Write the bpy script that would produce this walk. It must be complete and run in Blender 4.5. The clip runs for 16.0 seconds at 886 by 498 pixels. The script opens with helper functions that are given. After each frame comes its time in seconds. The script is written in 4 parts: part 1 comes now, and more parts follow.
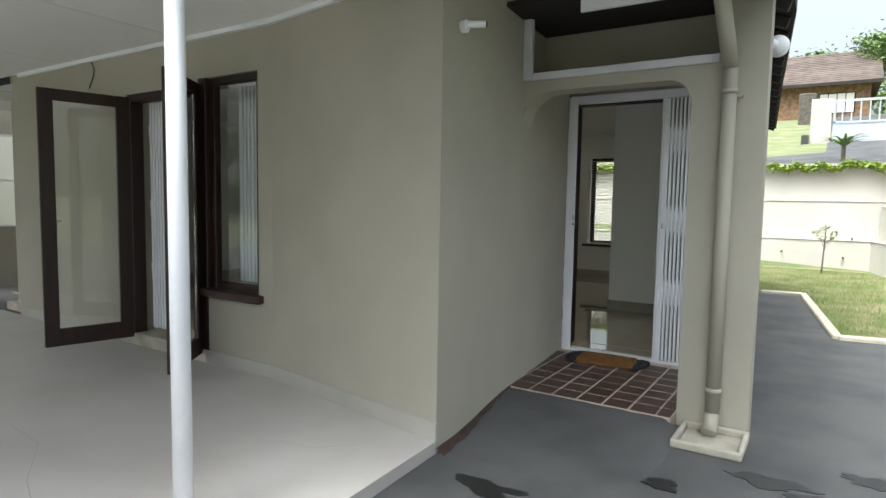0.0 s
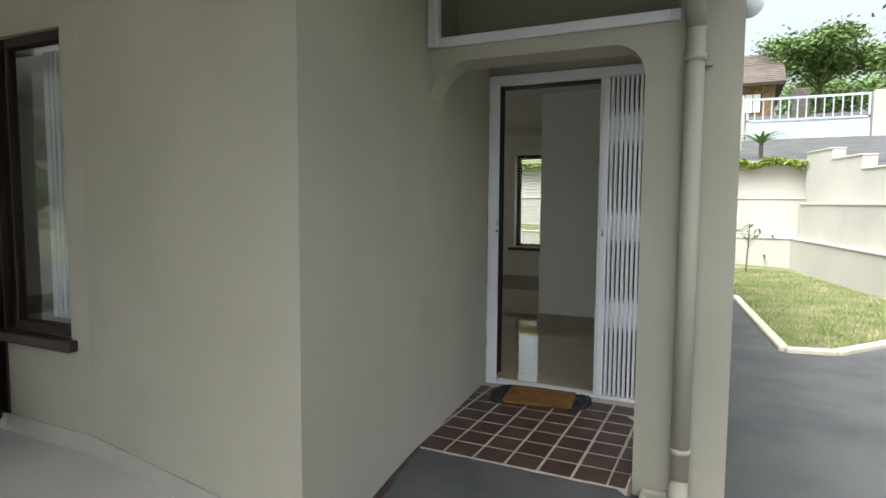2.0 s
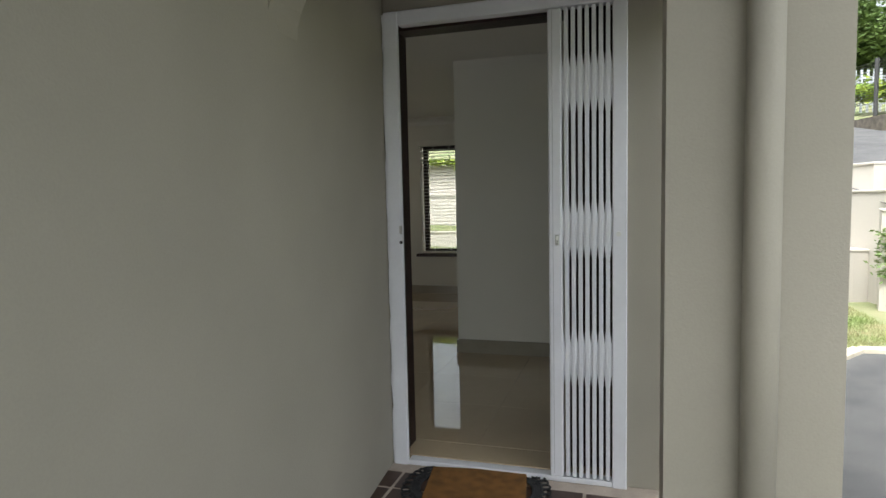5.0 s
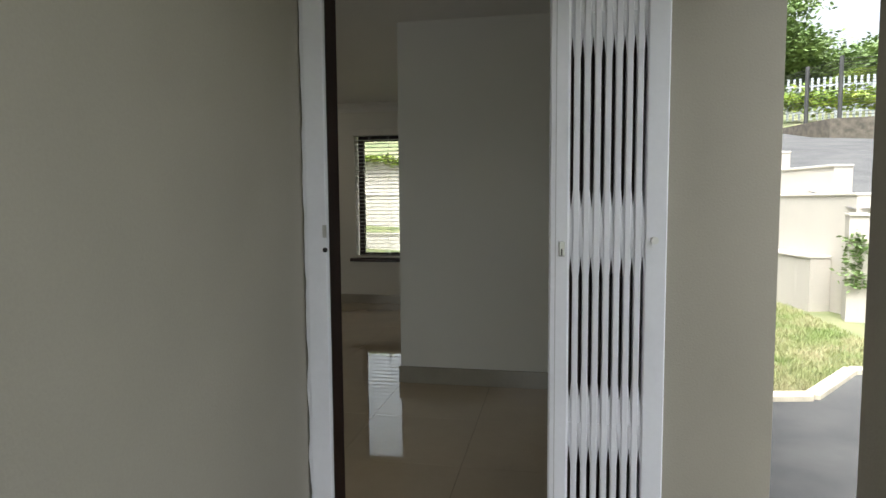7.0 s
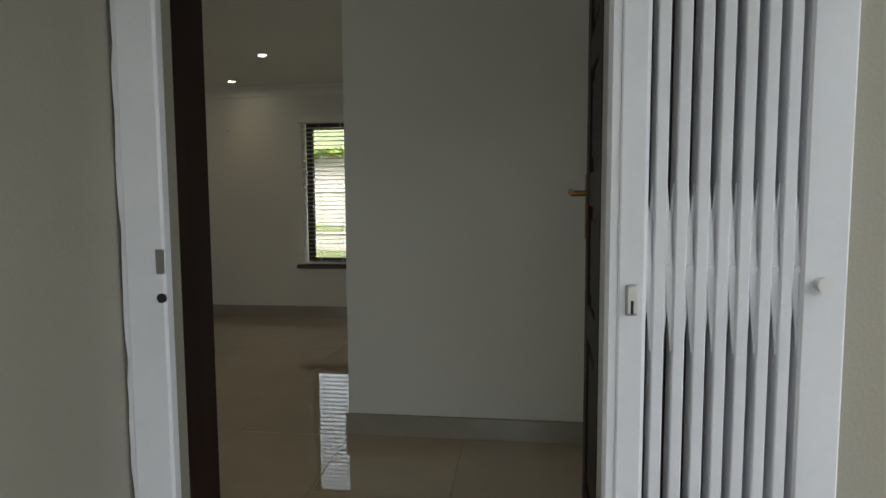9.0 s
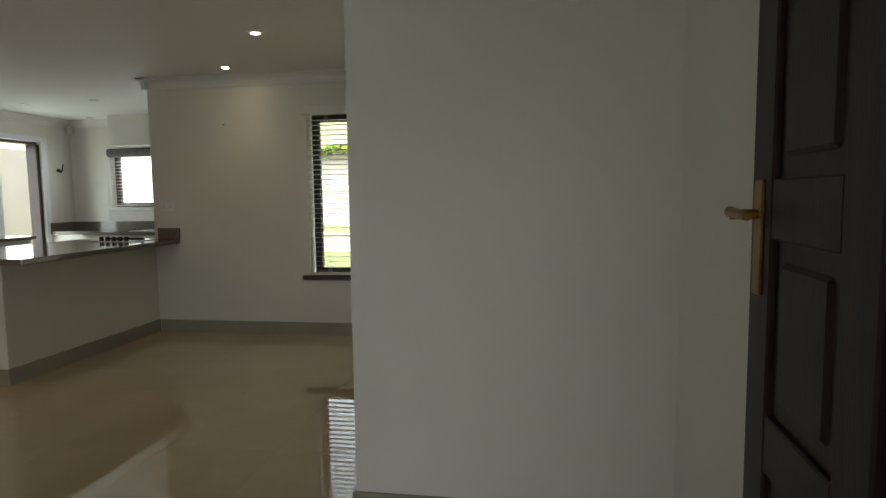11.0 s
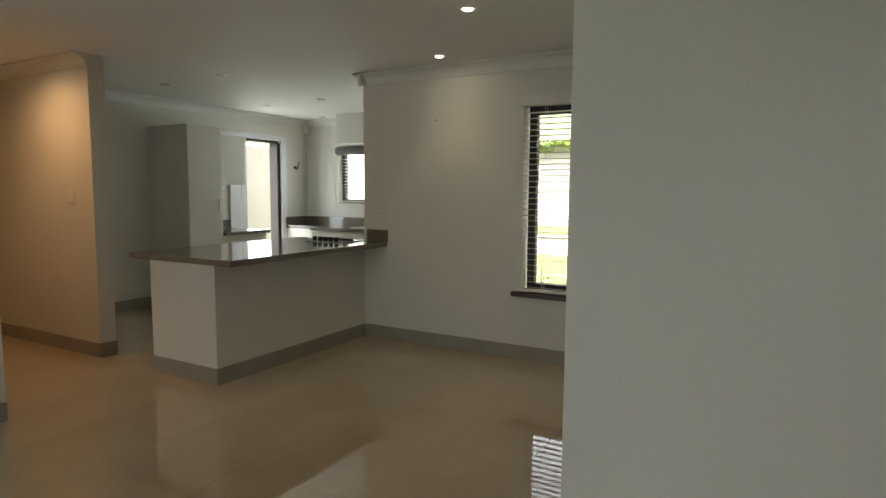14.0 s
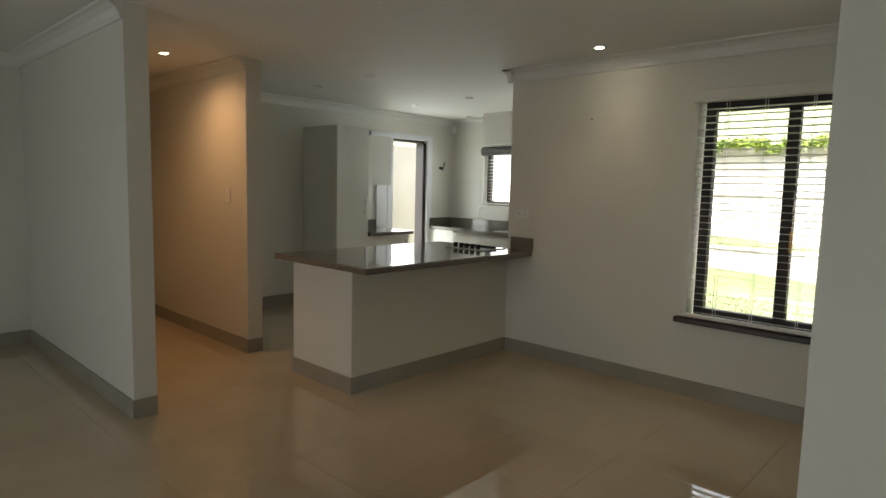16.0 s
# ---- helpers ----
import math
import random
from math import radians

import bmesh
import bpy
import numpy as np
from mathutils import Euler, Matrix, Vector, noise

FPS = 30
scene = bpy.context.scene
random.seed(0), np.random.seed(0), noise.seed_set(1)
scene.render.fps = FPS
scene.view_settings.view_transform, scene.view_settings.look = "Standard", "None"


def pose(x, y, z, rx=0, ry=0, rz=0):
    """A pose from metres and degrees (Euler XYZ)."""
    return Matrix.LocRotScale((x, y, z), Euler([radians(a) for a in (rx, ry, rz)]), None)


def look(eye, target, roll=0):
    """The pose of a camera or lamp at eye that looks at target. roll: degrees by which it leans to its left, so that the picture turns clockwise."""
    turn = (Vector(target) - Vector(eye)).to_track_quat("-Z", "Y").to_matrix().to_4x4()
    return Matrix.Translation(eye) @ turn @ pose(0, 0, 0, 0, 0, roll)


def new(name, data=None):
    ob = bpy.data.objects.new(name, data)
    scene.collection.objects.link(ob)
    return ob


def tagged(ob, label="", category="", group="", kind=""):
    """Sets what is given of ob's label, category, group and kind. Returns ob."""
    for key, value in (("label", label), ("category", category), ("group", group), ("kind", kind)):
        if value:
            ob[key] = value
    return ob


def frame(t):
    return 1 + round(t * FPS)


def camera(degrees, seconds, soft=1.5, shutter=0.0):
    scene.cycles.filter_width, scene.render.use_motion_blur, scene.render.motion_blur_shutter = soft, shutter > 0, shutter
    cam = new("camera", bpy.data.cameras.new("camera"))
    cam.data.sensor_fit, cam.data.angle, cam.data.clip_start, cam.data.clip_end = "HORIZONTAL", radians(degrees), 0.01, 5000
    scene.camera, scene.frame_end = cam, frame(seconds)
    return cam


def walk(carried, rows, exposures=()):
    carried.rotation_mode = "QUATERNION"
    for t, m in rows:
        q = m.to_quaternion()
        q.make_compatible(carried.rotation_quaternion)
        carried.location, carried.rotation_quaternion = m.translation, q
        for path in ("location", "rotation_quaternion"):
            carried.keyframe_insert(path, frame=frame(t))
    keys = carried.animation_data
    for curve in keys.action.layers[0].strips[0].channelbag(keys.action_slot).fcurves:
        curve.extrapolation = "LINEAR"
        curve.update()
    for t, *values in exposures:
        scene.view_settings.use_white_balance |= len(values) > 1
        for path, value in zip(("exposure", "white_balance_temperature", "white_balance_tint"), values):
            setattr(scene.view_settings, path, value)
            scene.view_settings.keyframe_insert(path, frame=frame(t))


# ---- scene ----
cam = camera(73.1, 16.0)
PATH = [
    (0, (0.682, -0.187, 1.364), (-0.396, 1.49, 1.204), 1.0),
    (0.5, (0.573, 0.066, 1.38), (-0.449, 1.777, 1.22), 0.8),
    (1, (0.467, 0.296, 1.373), (-0.479, 2.051, 1.214), 1.0),
    (1.5, (0.395, 0.581, 1.397), (-0.51, 2.358, 1.239), 0.5),
    (2, (0.34, 0.773, 1.391), (-0.529, 2.567, 1.234), 0.4),
    (2.5, (0.222, 0.996, 1.393), (-0.61, 2.809, 1.241), 0.0),
    (3, (0.129, 1.2, 1.389), (-0.654, 3.034, 1.237), -0.2),
    (3.5, (0.057, 1.411, 1.386), (-0.676, 3.266, 1.236), -0.4),
    (4, (-0.014, 1.642, 1.381), (-0.701, 3.514, 1.231), -0.6),
    (6.5, (-0.359, 2.731, 1.349), (-0.776, 4.68, 1.188), -1.0),
    (7, (-0.446, 2.964, 1.334), (-0.816, 4.923, 1.179), -0.4),
    (7.5, (-0.496, 3.174, 1.337), (-0.816, 5.141, 1.176), -0.4),
    (8, (-0.534, 3.399, 1.34), (-0.815, 5.372, 1.18), 0.0),
    (8.5, (-0.548, 3.626, 1.338), (-0.808, 5.603, 1.18), -0.0),
    (9, (-0.593, 3.867, 1.344), (-0.844, 5.845, 1.178), -0.3),
    (9.5, (-0.662, 4.1, 1.355), (-0.903, 6.078, 1.184), -0.7),
    (12, (-0.833, 4.938, 1.417), (-1.29, 6.875, 1.224), -0.5),
    (12.5, (-0.886, 5.075, 1.417), (-1.458, 6.982, 1.225), -0.3),
    (13, (-0.939, 5.172, 1.439), (-1.629, 7.039, 1.244), -0.1),
    (13.5, (-0.986, 5.312, 1.453), (-1.822, 7.118, 1.256), 0.1),
    (14, (-1.023, 5.434, 1.473), (-2.004, 7.166, 1.279), 0.4),
    (14.5, (-1.061, 5.513, 1.495), (-2.168, 7.167, 1.297), 0.8),
    (15, (-1.142, 5.587, 1.493), (-2.344, 7.174, 1.295), 1.0),
    (15.5, (-1.204, 5.667, 1.521), (-2.492, 7.183, 1.318), 1.2),
    (16, (-1.262, 5.741, 1.528), (-2.623, 7.191, 1.321), 1.4),
]
EXPOSURES = [(0, 1.4, 6150, 3), (3, 1.4, 6300, 4), (6.5, 1.65, 6400, 6), (9.0, 1.8, 6350, 5), (9.5, 1.78, 6350, 4), (12, 2.75, 6450, 5), (16, 2.68, 6500, 7)]
walk(cam, [(t, look(e, g, r)) for t, e, g, r in PATH], EXPOSURES)
SKY, SUN = .15, .8          # overcast daylight
DINE, HALL = .8, 4.5         # warm downlights, watts
BACKDOOR, KWINDOW, FRENCH = 2.8, 2.0, 3.2   # daylight at the openings, watts

# ---- light ----
world = bpy.data.worlds.new("sky")
scene.world = world
world.use_nodes = True
wn = world.node_tree
sky = wn.nodes.new("ShaderNodeTexSky")
sky.sky_type = 'NISHITA'
sky.sun_disc = False
sky.sun_elevation, sky.sun_rotation = radians(62), radians(200)
sky.dust_density, sky.air_density = 6.0, 1.0
haze = wn.nodes.new("ShaderNodeHueSaturation")
haze.inputs["Saturation"].default_value = 0.25
wn.links.new(sky.outputs[0], haze.inputs["Color"])
wn.links.new(haze.outputs[0], wn.nodes["Background"].inputs[0])
# an overcast sky is brighter overhead than at the horizon
wt_dir = wn.nodes.new("ShaderNodeTexCoord")
wt_z = wn.nodes.new("ShaderNodeSeparateXYZ")
wt_up = wn.nodes.new("ShaderNodeMapRange")
wt_up.inputs["From Min"].default_value, wt_up.inputs["From Max"].default_value = 0, 1
wt_up.inputs["To Min"].default_value, wt_up.inputs["To Max"].default_value = SKY * .62, SKY * 1.6
wn.links.new(wt_dir.outputs["Generated"], wt_z.inputs[0])
wn.links.new(wt_z.outputs["Z"], wt_up.inputs["Value"])
wn.links.new(wt_up.outputs["Result"], wn.nodes["Background"].inputs[1])
sun = new("sun", bpy.data.lights.new("sun", 'SUN'))
sun.data.energy, sun.data.angle, sun.data.color = SUN, radians(25), (1, .98, .95)
sun.rotation_euler = (radians(28), 0, radians(-20))


# ---- materials ----
def mat(name, col, rough=.6, var=.08, scale=3.0, grain=120.0, bump=.1, metal=0.0, col2=None, rnd=0.0, coat=0.0, stretch=None):
    """Colour varied at two scales, with fine relief."""
    m = bpy.data.materials.new(name)
    m.use_nodes = True
    n, l = m.node_tree.nodes, m.node_tree.links
    b = n["Principled BSDF"]
    tc = n.new("ShaderNodeTexCoord")
    src = tc.outputs["Object"]
    geo = n.new("ShaderNodeNewGeometry")
    src = geo.outputs["Position"]
    if stretch:
        mp = n.new("ShaderNodeMapping")
        mp.inputs["Scale"].default_value = stretch
        l.new(src, mp.inputs[0])
        src = mp.outputs[0]
    a = n.new("ShaderNodeTexNoise")
    a.inputs["Scale"].default_value, a.inputs["Detail"].default_value = scale, 6
    f = n.new("ShaderNodeTexNoise")
    f.inputs["Scale"].default_value, f.inputs["Detail"].default_value = grain, 3
    l.new(src, a.inputs["Vector"])
    l.new(src, f.inputs["Vector"])
    mix = n.new("ShaderNodeMix")
    mix.data_type = 'RGBA'
    c2 = col2 or tuple(c * (1 - 2.2 * var) for c in col)
    mix.inputs["A"].default_value, mix.inputs["B"].default_value = (*col, 1), (*c2, 1)
    ramp = n.new("ShaderNodeValToRGB")
    ramp.color_ramp.elements[0].position, ramp.color_ramp.elements[1].position = .38, .68
    l.new(a.outputs["Fac"], ramp.inputs[0])
    l.new(ramp.outputs[0], mix.inputs["Factor"])
    out = mix.outputs["Result"]
    mix2 = n.new("ShaderNodeMix")
    mix2.data_type = 'RGBA'
    mix2.blend_type = 'MULTIPLY'
    mix2.inputs["Factor"].default_value = min(1, var * 2)
    l.new(out, mix2.inputs["A"])
    l.new(f.outputs["Fac"], mix2.inputs["B"])
    out = mix2.outputs["Result"]
    if rnd:
        oi = n.new("ShaderNodeObjectInfo")
        hs = n.new("ShaderNodeHueSaturation")
        mr = n.new("ShaderNodeMapRange")
        mr.inputs["To Min"].default_value, mr.inputs["To Max"].default_value = 1 - rnd, 1 + rnd
        l.new(oi.outputs["Random"], mr.inputs[0])
        l.new(mr.outputs[0], hs.inputs["Value"])
        l.new(out, hs.inputs["Color"])
        out = hs.outputs[0]
    l.new(out, b.inputs["Base Color"])
    b.inputs["Roughness"].default_value, b.inputs["Metallic"].default_value = rough, metal
    b.inputs["Coat Weight"].default_value = coat
    if bump:
        bp = n.new("ShaderNodeBump")
        bp.inputs["Strength"].default_value, bp.inputs["Distance"].default_value = bump, .004
        l.new(f.outputs["Fac"], bp.inputs["Height"])
        l.new(bp.outputs[0], b.inputs["Normal"])
    return m


PLASTER = mat("beige_plaster", (.39, .362, .30), .72, .05, 1.3, 160, .18)
PLINTH = mat("grey_plinth_paint", (.42, .40, .36), .7, .06, 2, 120, .15)
WALLIN = mat("cream_wall_paint", (.75, .73, .67), .38, .02, .8, 140, .06)
CEIL = mat("white_ceiling_paint", (.80, .79, .76), .7, .02, .7, 90, .05)
WHITE = mat("white_gloss_paint", (.84, .85, .90), .3, .03, 4, 60, .05)
TRUNK = mat("pale_plastic_trunking", (.62, .62, .65), .4, .05, 6, 60, .05)
WOOD = mat("dark_stained_timber", (.034, .012, .008), .5, .25, 5, 60, .2, stretch=(6, 6, .6))
WOODH = mat("dark_timber_sill", (.06, .025, .018), .4, .25, 5, 60, .2)
TILEIN = mat("polished_cream_porcelain", (.57, .455, .305), .03, .04, 2.5, 40, 0, rnd=.015, coat=.7)
SKIRT = mat("grey_beige_tile_skirting", (.36, .33, .27), .2, .05, 4, 60, .03)
QUARRY = mat("brown_quarry_tile", (.085, .045, .032), .5, .2, 9, 150, .25, rnd=.18)
GROUT = mat("pale_cement_grout", (.52, .44, .37), .9, .12, 8, 120, .4)
ASPHALT = mat("worn_asphalt", (.125, .122, .122), .85, .3, 1.7, 260, .8, col2=(.07, .07, .073))
DAMP = mat("damp_asphalt", (.018, .018, .02), .35, .2, 4, 260, .4)
PATIO = mat("grey_screed_paint", (.50, .475, .455), .40, .05, 1.2, 90, .08, col2=(.42, .39, .37))
CONC = mat("weathered_concrete", (.5, .46, .38), .85, .14, 6, 110, .5)
KERB = mat("pale_kerb", (.62, .56, .44), .85, .12, 6, 90, .4)
BOUND = mat("boundary_wall_paint", (.50, .465, .415), .8, .06, .8, 90, .25)
GRASSM = mat("lawn_soil", (.14, .18, .07), .95, .15, 1.6, 60, .8, col2=(.26, .24, .135))
BLADE = mat("grass_blade", (.21, .28, .08), .7, .15, 2.0, 30, 0, col2=(.45, .39, .23))
GRANITE = mat("grey_brown_granite", (.19, .175, .15), .1, .3, 60, 350, 0, col2=(.26, .23, .19), coat=.3)
CAB = mat("white_cabinet_laminate", (.72, .71, .66), .3, .02, 2, 60, .02)
STEEL = mat("brushed_steel", (.6, .6, .6), .3, .05, 6, 200, .03, metal=1)
BRASS = mat("worn_brass", (.45, .27, .10), .35, .15, 20, 120, .08, metal=1)
BLACK = mat("black_rubber", (.02, .02, .022), .7, .1, 20, 200, .3)
COIR = mat("brown_coir", (.30, .135, .03), .95, .18, 18, 400, 1.0)
SLAT = mat("white_blind_slat", (.80, .78, .72), .45, .03, 5, 60, .02)
GREYF = mat("grey_blind_valance", (.16, .155, .15), .8, .08, 12, 200, .2)
ROOF = mat("grey_brown_roof_tile", (.16, .12, .10), .85, .2, 2, 60, .4, rnd=.15)
SOFFIT = mat("dark_eave_boards", (.035, .028, .026), .8, .2, 4, 60, .3)
STONE = mat("brown_face_brick", (.36, .22, .13), .9, .25, 5, 40, .6)
LEAF = mat("green_leaf", (.12, .20, .05), .6, .2, 1.2, 8, 0, col2=(.22, .31, .10))
LEAFY = mat("bright_hedge_leaf", (.16, .27, .03), .6, .2, 3, 12, 0, col2=(.30, .36, .03))
BARK = mat("grey_bark", (.17, .14, .11), .9, .2, 8, 60, .6)
GALV = mat("galvanised_gate_paint", (.46, .49, .53), .45, .06, 5, 50, .05)
WIRE = mat("dark_wire", (.05, .05, .05), .6, .1, 9, 60, 0)
RUBBLE = mat("dark_rubble_stone", (.17, .145, .12), .9, .3, 7, 50, .8, col2=(.08, .07, .06))
PLUG = mat("white_plastic", (.8, .8, .78), .35, .02, 9, 60, 0)
TERRA = mat("terracotta_pot", (.35, .14, .07), .8, .1, 9, 60, .2)


def glass_mat():
    m = bpy.data.materials.new("window_glass")
    m.use_nodes = True
    b = m.node_tree.nodes["Principled BSDF"]
    b.inputs["Base Color"].default_value = (.95, .97, .96, 1)
    b.inputs["Roughness"].default_value, b.inputs["IOR"].default_value = .01, 1.45
    b.inputs["Transmission Weight"].default_value = 1
    return m


GLASS = glass_mat()


def glow(name, col, power):
    m = bpy.data.materials.new(name)
    m.use_nodes = True
    b = m.node_tree.nodes["Principled BSDF"]
    b.inputs["Emission Color"].default_value, b.inputs["Emission Strength"].default_value = (*col, 1), power
    return m


BULB = glow("lit_bulb", (1, .85, .62), 14)


# ---- mesh helpers ----
def box(bm, x0, y0, z0, x1, y1, z1, bev=0.0, seg=1, rot=None):
    """A box between two corners, with its edges bevelled."""
    r = bmesh.ops.create_cube(bm, size=1)
    vs = r["verts"]
    for v in vs:
        v.co = Vector((x0 + (v.co.x + .5) * (x1 - x0), y0 + (v.co.y + .5) * (y1 - y0), z0 + (v.co.z + .5) * (z1 - z0)))
    if bev:
        es = list({e for v in vs for e in v.link_edges})
        bmesh.ops.bevel(bm, geom=es, offset=bev, segments=seg, affect='EDGES', profile=.5)
    return bm


def tube(bm, p, q, r, n=10, r2=None):
    p, q = Vector(p), Vector(q)
    d = q - p
    m = Matrix.Translation((p + q) / 2) @ d.to_track_quat('Z', 'Y').to_matrix().to_4x4()
    bmesh.ops.create_cone(bm, cap_ends=True, segments=n, radius1=r, radius2=r if r2 is None else r2, depth=d.length, matrix=m)
    return bm


def B():
    return bmesh.new()


def B1(*a, **k):
    return box(bmesh.new(), *a, **k)


def mesh_of(name, bm, material, smooth=False):
    me = bpy.data.meshes.new(name)
    bm.normal_update()
    bm.to_mesh(me)
    bm.free()
    me.materials.append(material)
    if smooth:
        for p in me.polygons:
            p.use_smooth = True
    return me


def part(name, bm, material, parent=None, label="", smooth=False):
    ob = new(name, mesh_of(name, bm, material, smooth))
    ob.parent = parent
    if label:
        ob["label"] = label
    return ob


def struct(name, bm, material, label, category="wall"):
    return tagged(part(name, bm, material), label, category, kind="structure")


def thing(name, label, category, group="", at=None):
    ob = new(name)
    ob.empty_display_size = .1
    if at:
        ob.location = at
    return tagged(ob, label, category, group)


def prism(pts, y0, y1, plane="xz"):
    """A solid from an outline in the x-z plane (or y-z, x-y), between two depths."""
    bm = bmesh.new()
    def place(u, v, d):
        return {"xz": (u, d, v), "yz": (d, u, v), "xy": (u, v, d)}[plane]
    a = [bm.verts.new(place(u, v, y0)) for u, v in pts]
    b = [bm.verts.new(place(u, v, y1)) for u, v in pts]
    bm.faces.new(a)
    bm.faces.new(b)
    for i in range(len(pts)):
        j = (i + 1) % len(pts)
        bm.faces.new((a[i], a[j], b[j], b[i]))
    bmesh.ops.recalc_face_normals(bm, faces=bm.faces)
    return bm


def wall(name, axis, d0, d1, a0, a1, z0, z1, material, label, holes=()):
    """A wall with thickness d0..d1 that runs along axis from a0 to a1, with openings (a0, a1, z0, z1)."""
    bm = bmesh.new()
    def cell(u0, u1, w0, w1):
        if u1 - u0 < 1e-4 or w1 - w0 < 1e-4:
            return
        if axis == "x":
            box(bm, u0, d0, w0, u1, d1, w1)
        else:
            box(bm, d0, u0, w0, d1, u1, w1)
    cur = a0
    for h in sorted(holes):
        cell(cur, h[0], z0, z1)
        cell(h[0], h[1], z0, h[2])
        cell(h[0], h[1], h[3], z1)
        cur = h[1]
    cell(cur, a1, z0, z1)
    return struct(name, bm, material, label)


# ---- plan ----
W, YP, YD, ZF, ZC = -1.25, 2.70, 4.80, 0.11, 2.511      # porch side wall, patio wall, door wall, inside floor, ceiling
RF, RC = 0.267, 2.39                                     # floor and ceiling of the drawn room plan, see to_size()
YF, XI, YI = 9.25, -1.436, 6.585                         # far wall, inner wall's end and face
XK, YK = -6.60, 11.45                                    # kitchen walls
XL = -6.50                                               # lounge's far wall in the drawn plan
TOP = 2.75

# ---- ground ----
bm = B()
gx = [-400, -60, -12, -1, .4, 1.2, 2.4, 3.02, 3.08, 7, 12, 25, 60, 400]
gy = [-400, -60, -10, 0, 4, 8, 10.2, 10.45, 12, 15.9, 16.8, 18, 24, 32, 45, 80, 400]
def height(x, y):
    """Level yard round the house; the land climbs behind the retaining walls."""
    if y >= 16.8:
        return 2.25 + min(4.8, (y - 16.8) * .165 if y < 26 else 1.518 + (y - 26) * .22)
    if x >= 3.05 and y > 10.3:
        return min(2.3, .9 + (y - 9) * .18)
    return -.03
grid = [[bm.verts.new((x, y, height(x, y))) for x in gx] for y in gy]
for j in range(len(gy) - 1):
    for i in range(len(gx) - 1):
        bm.faces.new((grid[j][i], grid[j][i + 1], grid[j + 1][i + 1], grid[j + 1][i]))
struct("ground", bm, GRASSM, "green and straw coloured lawn and open land", "ground")
struct("driveway", prism([(-14, -12), (9, -12), (9, 8.25), (3.6, 8.1), (1.8, 8.0), (1.25, 7.28), (.83, 7.2), (.42, 10.5), (-.2, 10.5), (-.2, 4.9), (-14, 4.9)], -.2, 0, "xy"), ASPHALT, "worn dark grey asphalt drive beside the house", "road")
def upper_road():
    bm = B()
    rows = [(10.6, 1.2), (12, 1.45), (15, 2.0), (16.9, 2.3), (16.95, 2.32), (18, 2.52), (21, 2.98), (24, 3.45), (28, 4.2), (34, 5.6)]
    a = [(bm.verts.new((2.9 if y < 16.92 else -2.5 if y < 19 else .5, y, z + .03)), bm.verts.new((6.4 if y > 20 else 9, y, z + .05))) for y, z in rows]
    for p, q in zip(a, a[1:]):
        bm.faces.new((p[0], p[1], q[1], q[0]))
    return bm
struct("upper_driveway", upper_road(), ASPHALT, "grey asphalt drive climbing to the gate", "road")
def kerb(p, q):
    d = Vector((q[0] - p[0], q[1] - p[1], 0))
    n = max(1, round(d.length / .9))
    o = thing("kerb", "pale weathered concrete kerb between lawn and asphalt", "kerb", "kerb stones")
    for i in range(n):
        bm = B1(-d.length / n / 2 + .004, -.05, -.05, d.length / n / 2 - .004, .05, .045, .012)
        k = part("kerb_stone", bm, KERB, o)
        k.matrix_local = Matrix.Translation((p[0] + d.x * (i + .5) / n, p[1] + d.y * (i + .5) / n, 0)) @ Matrix.Rotation(math.atan2(d.y, d.x), 4, 'Z')
for p, q in [((-.15, 10.5), (.42, 10.55)), ((.42, 10.55), (.83, 7.2)), ((.83, 7.2), (1.25, 7.28)), ((1.25, 7.28), (1.8, 8.0)), ((1.8, 8.0), (3.6, 8.1))]:
    kerb(p, q)
def patch(x, y, rx, ry, seed):
    rnd = random.Random(seed)
    pts = []
    for i in range(26):
        a = i / 26 * math.tau
        k = .6 + .55 * noise.noise((math.cos(a) * 1.7 + seed, math.sin(a) * 1.7, seed)) + rnd.random() * .22
        pts.append((x + rx * k * math.cos(a), y + ry * k * math.sin(a)))
    return prism(pts, .001, .004, "xy")
for i, (x, y, rx, ry) in enumerate([(-.62, 2.26, .26, .1), (.08, 2.78, .13, .08), (.50, 3.1, .26, .09), (.85, 3.0, .3, .12), (.95, 3.4, .2, .1)]):
    tagged(part("damp_stain", patch(x, y, rx, ry, i + 3), DAMP), "dark damp stain on the asphalt", "stain", kind="structure")

def ramp_height(x, y):
    """The asphalt is dressed up to the porch tiles and falls away to the drive."""
    u = max(0, min(1, (y - 2.55) / .97))
    v = max(0, min(1, (.02 - x) / .1))
    return .074 * u * u * (3 - 2 * u) * v + .004 * noise.noise((x * 9, y * 9, 0)) * u - .004
def ramp():
    bm = B()
    n, k = 22, 20
    g = [[bm.verts.new((-1.2 + 1.22 * i / n, 2.5 + 1.05 * j / k + .012 * noise.noise((i * .8, 0, 3)) * (j == k), ramp_height(-1.2 + 1.22 * i / n, 2.5 + 1.05 * j / k))) for i in range(n + 1)] for j in range(k + 1)]
    for j in range(k):
        for i in range(n):
            bm.faces.new((g[j][i], g[j][i + 1], g[j + 1][i + 1], g[j + 1][i]))
    return bm
tagged(part("asphalt_ramp", ramp(), ASPHALT, smooth=True), "worn asphalt dressed up to the porch tiles", "road", kind="structure")
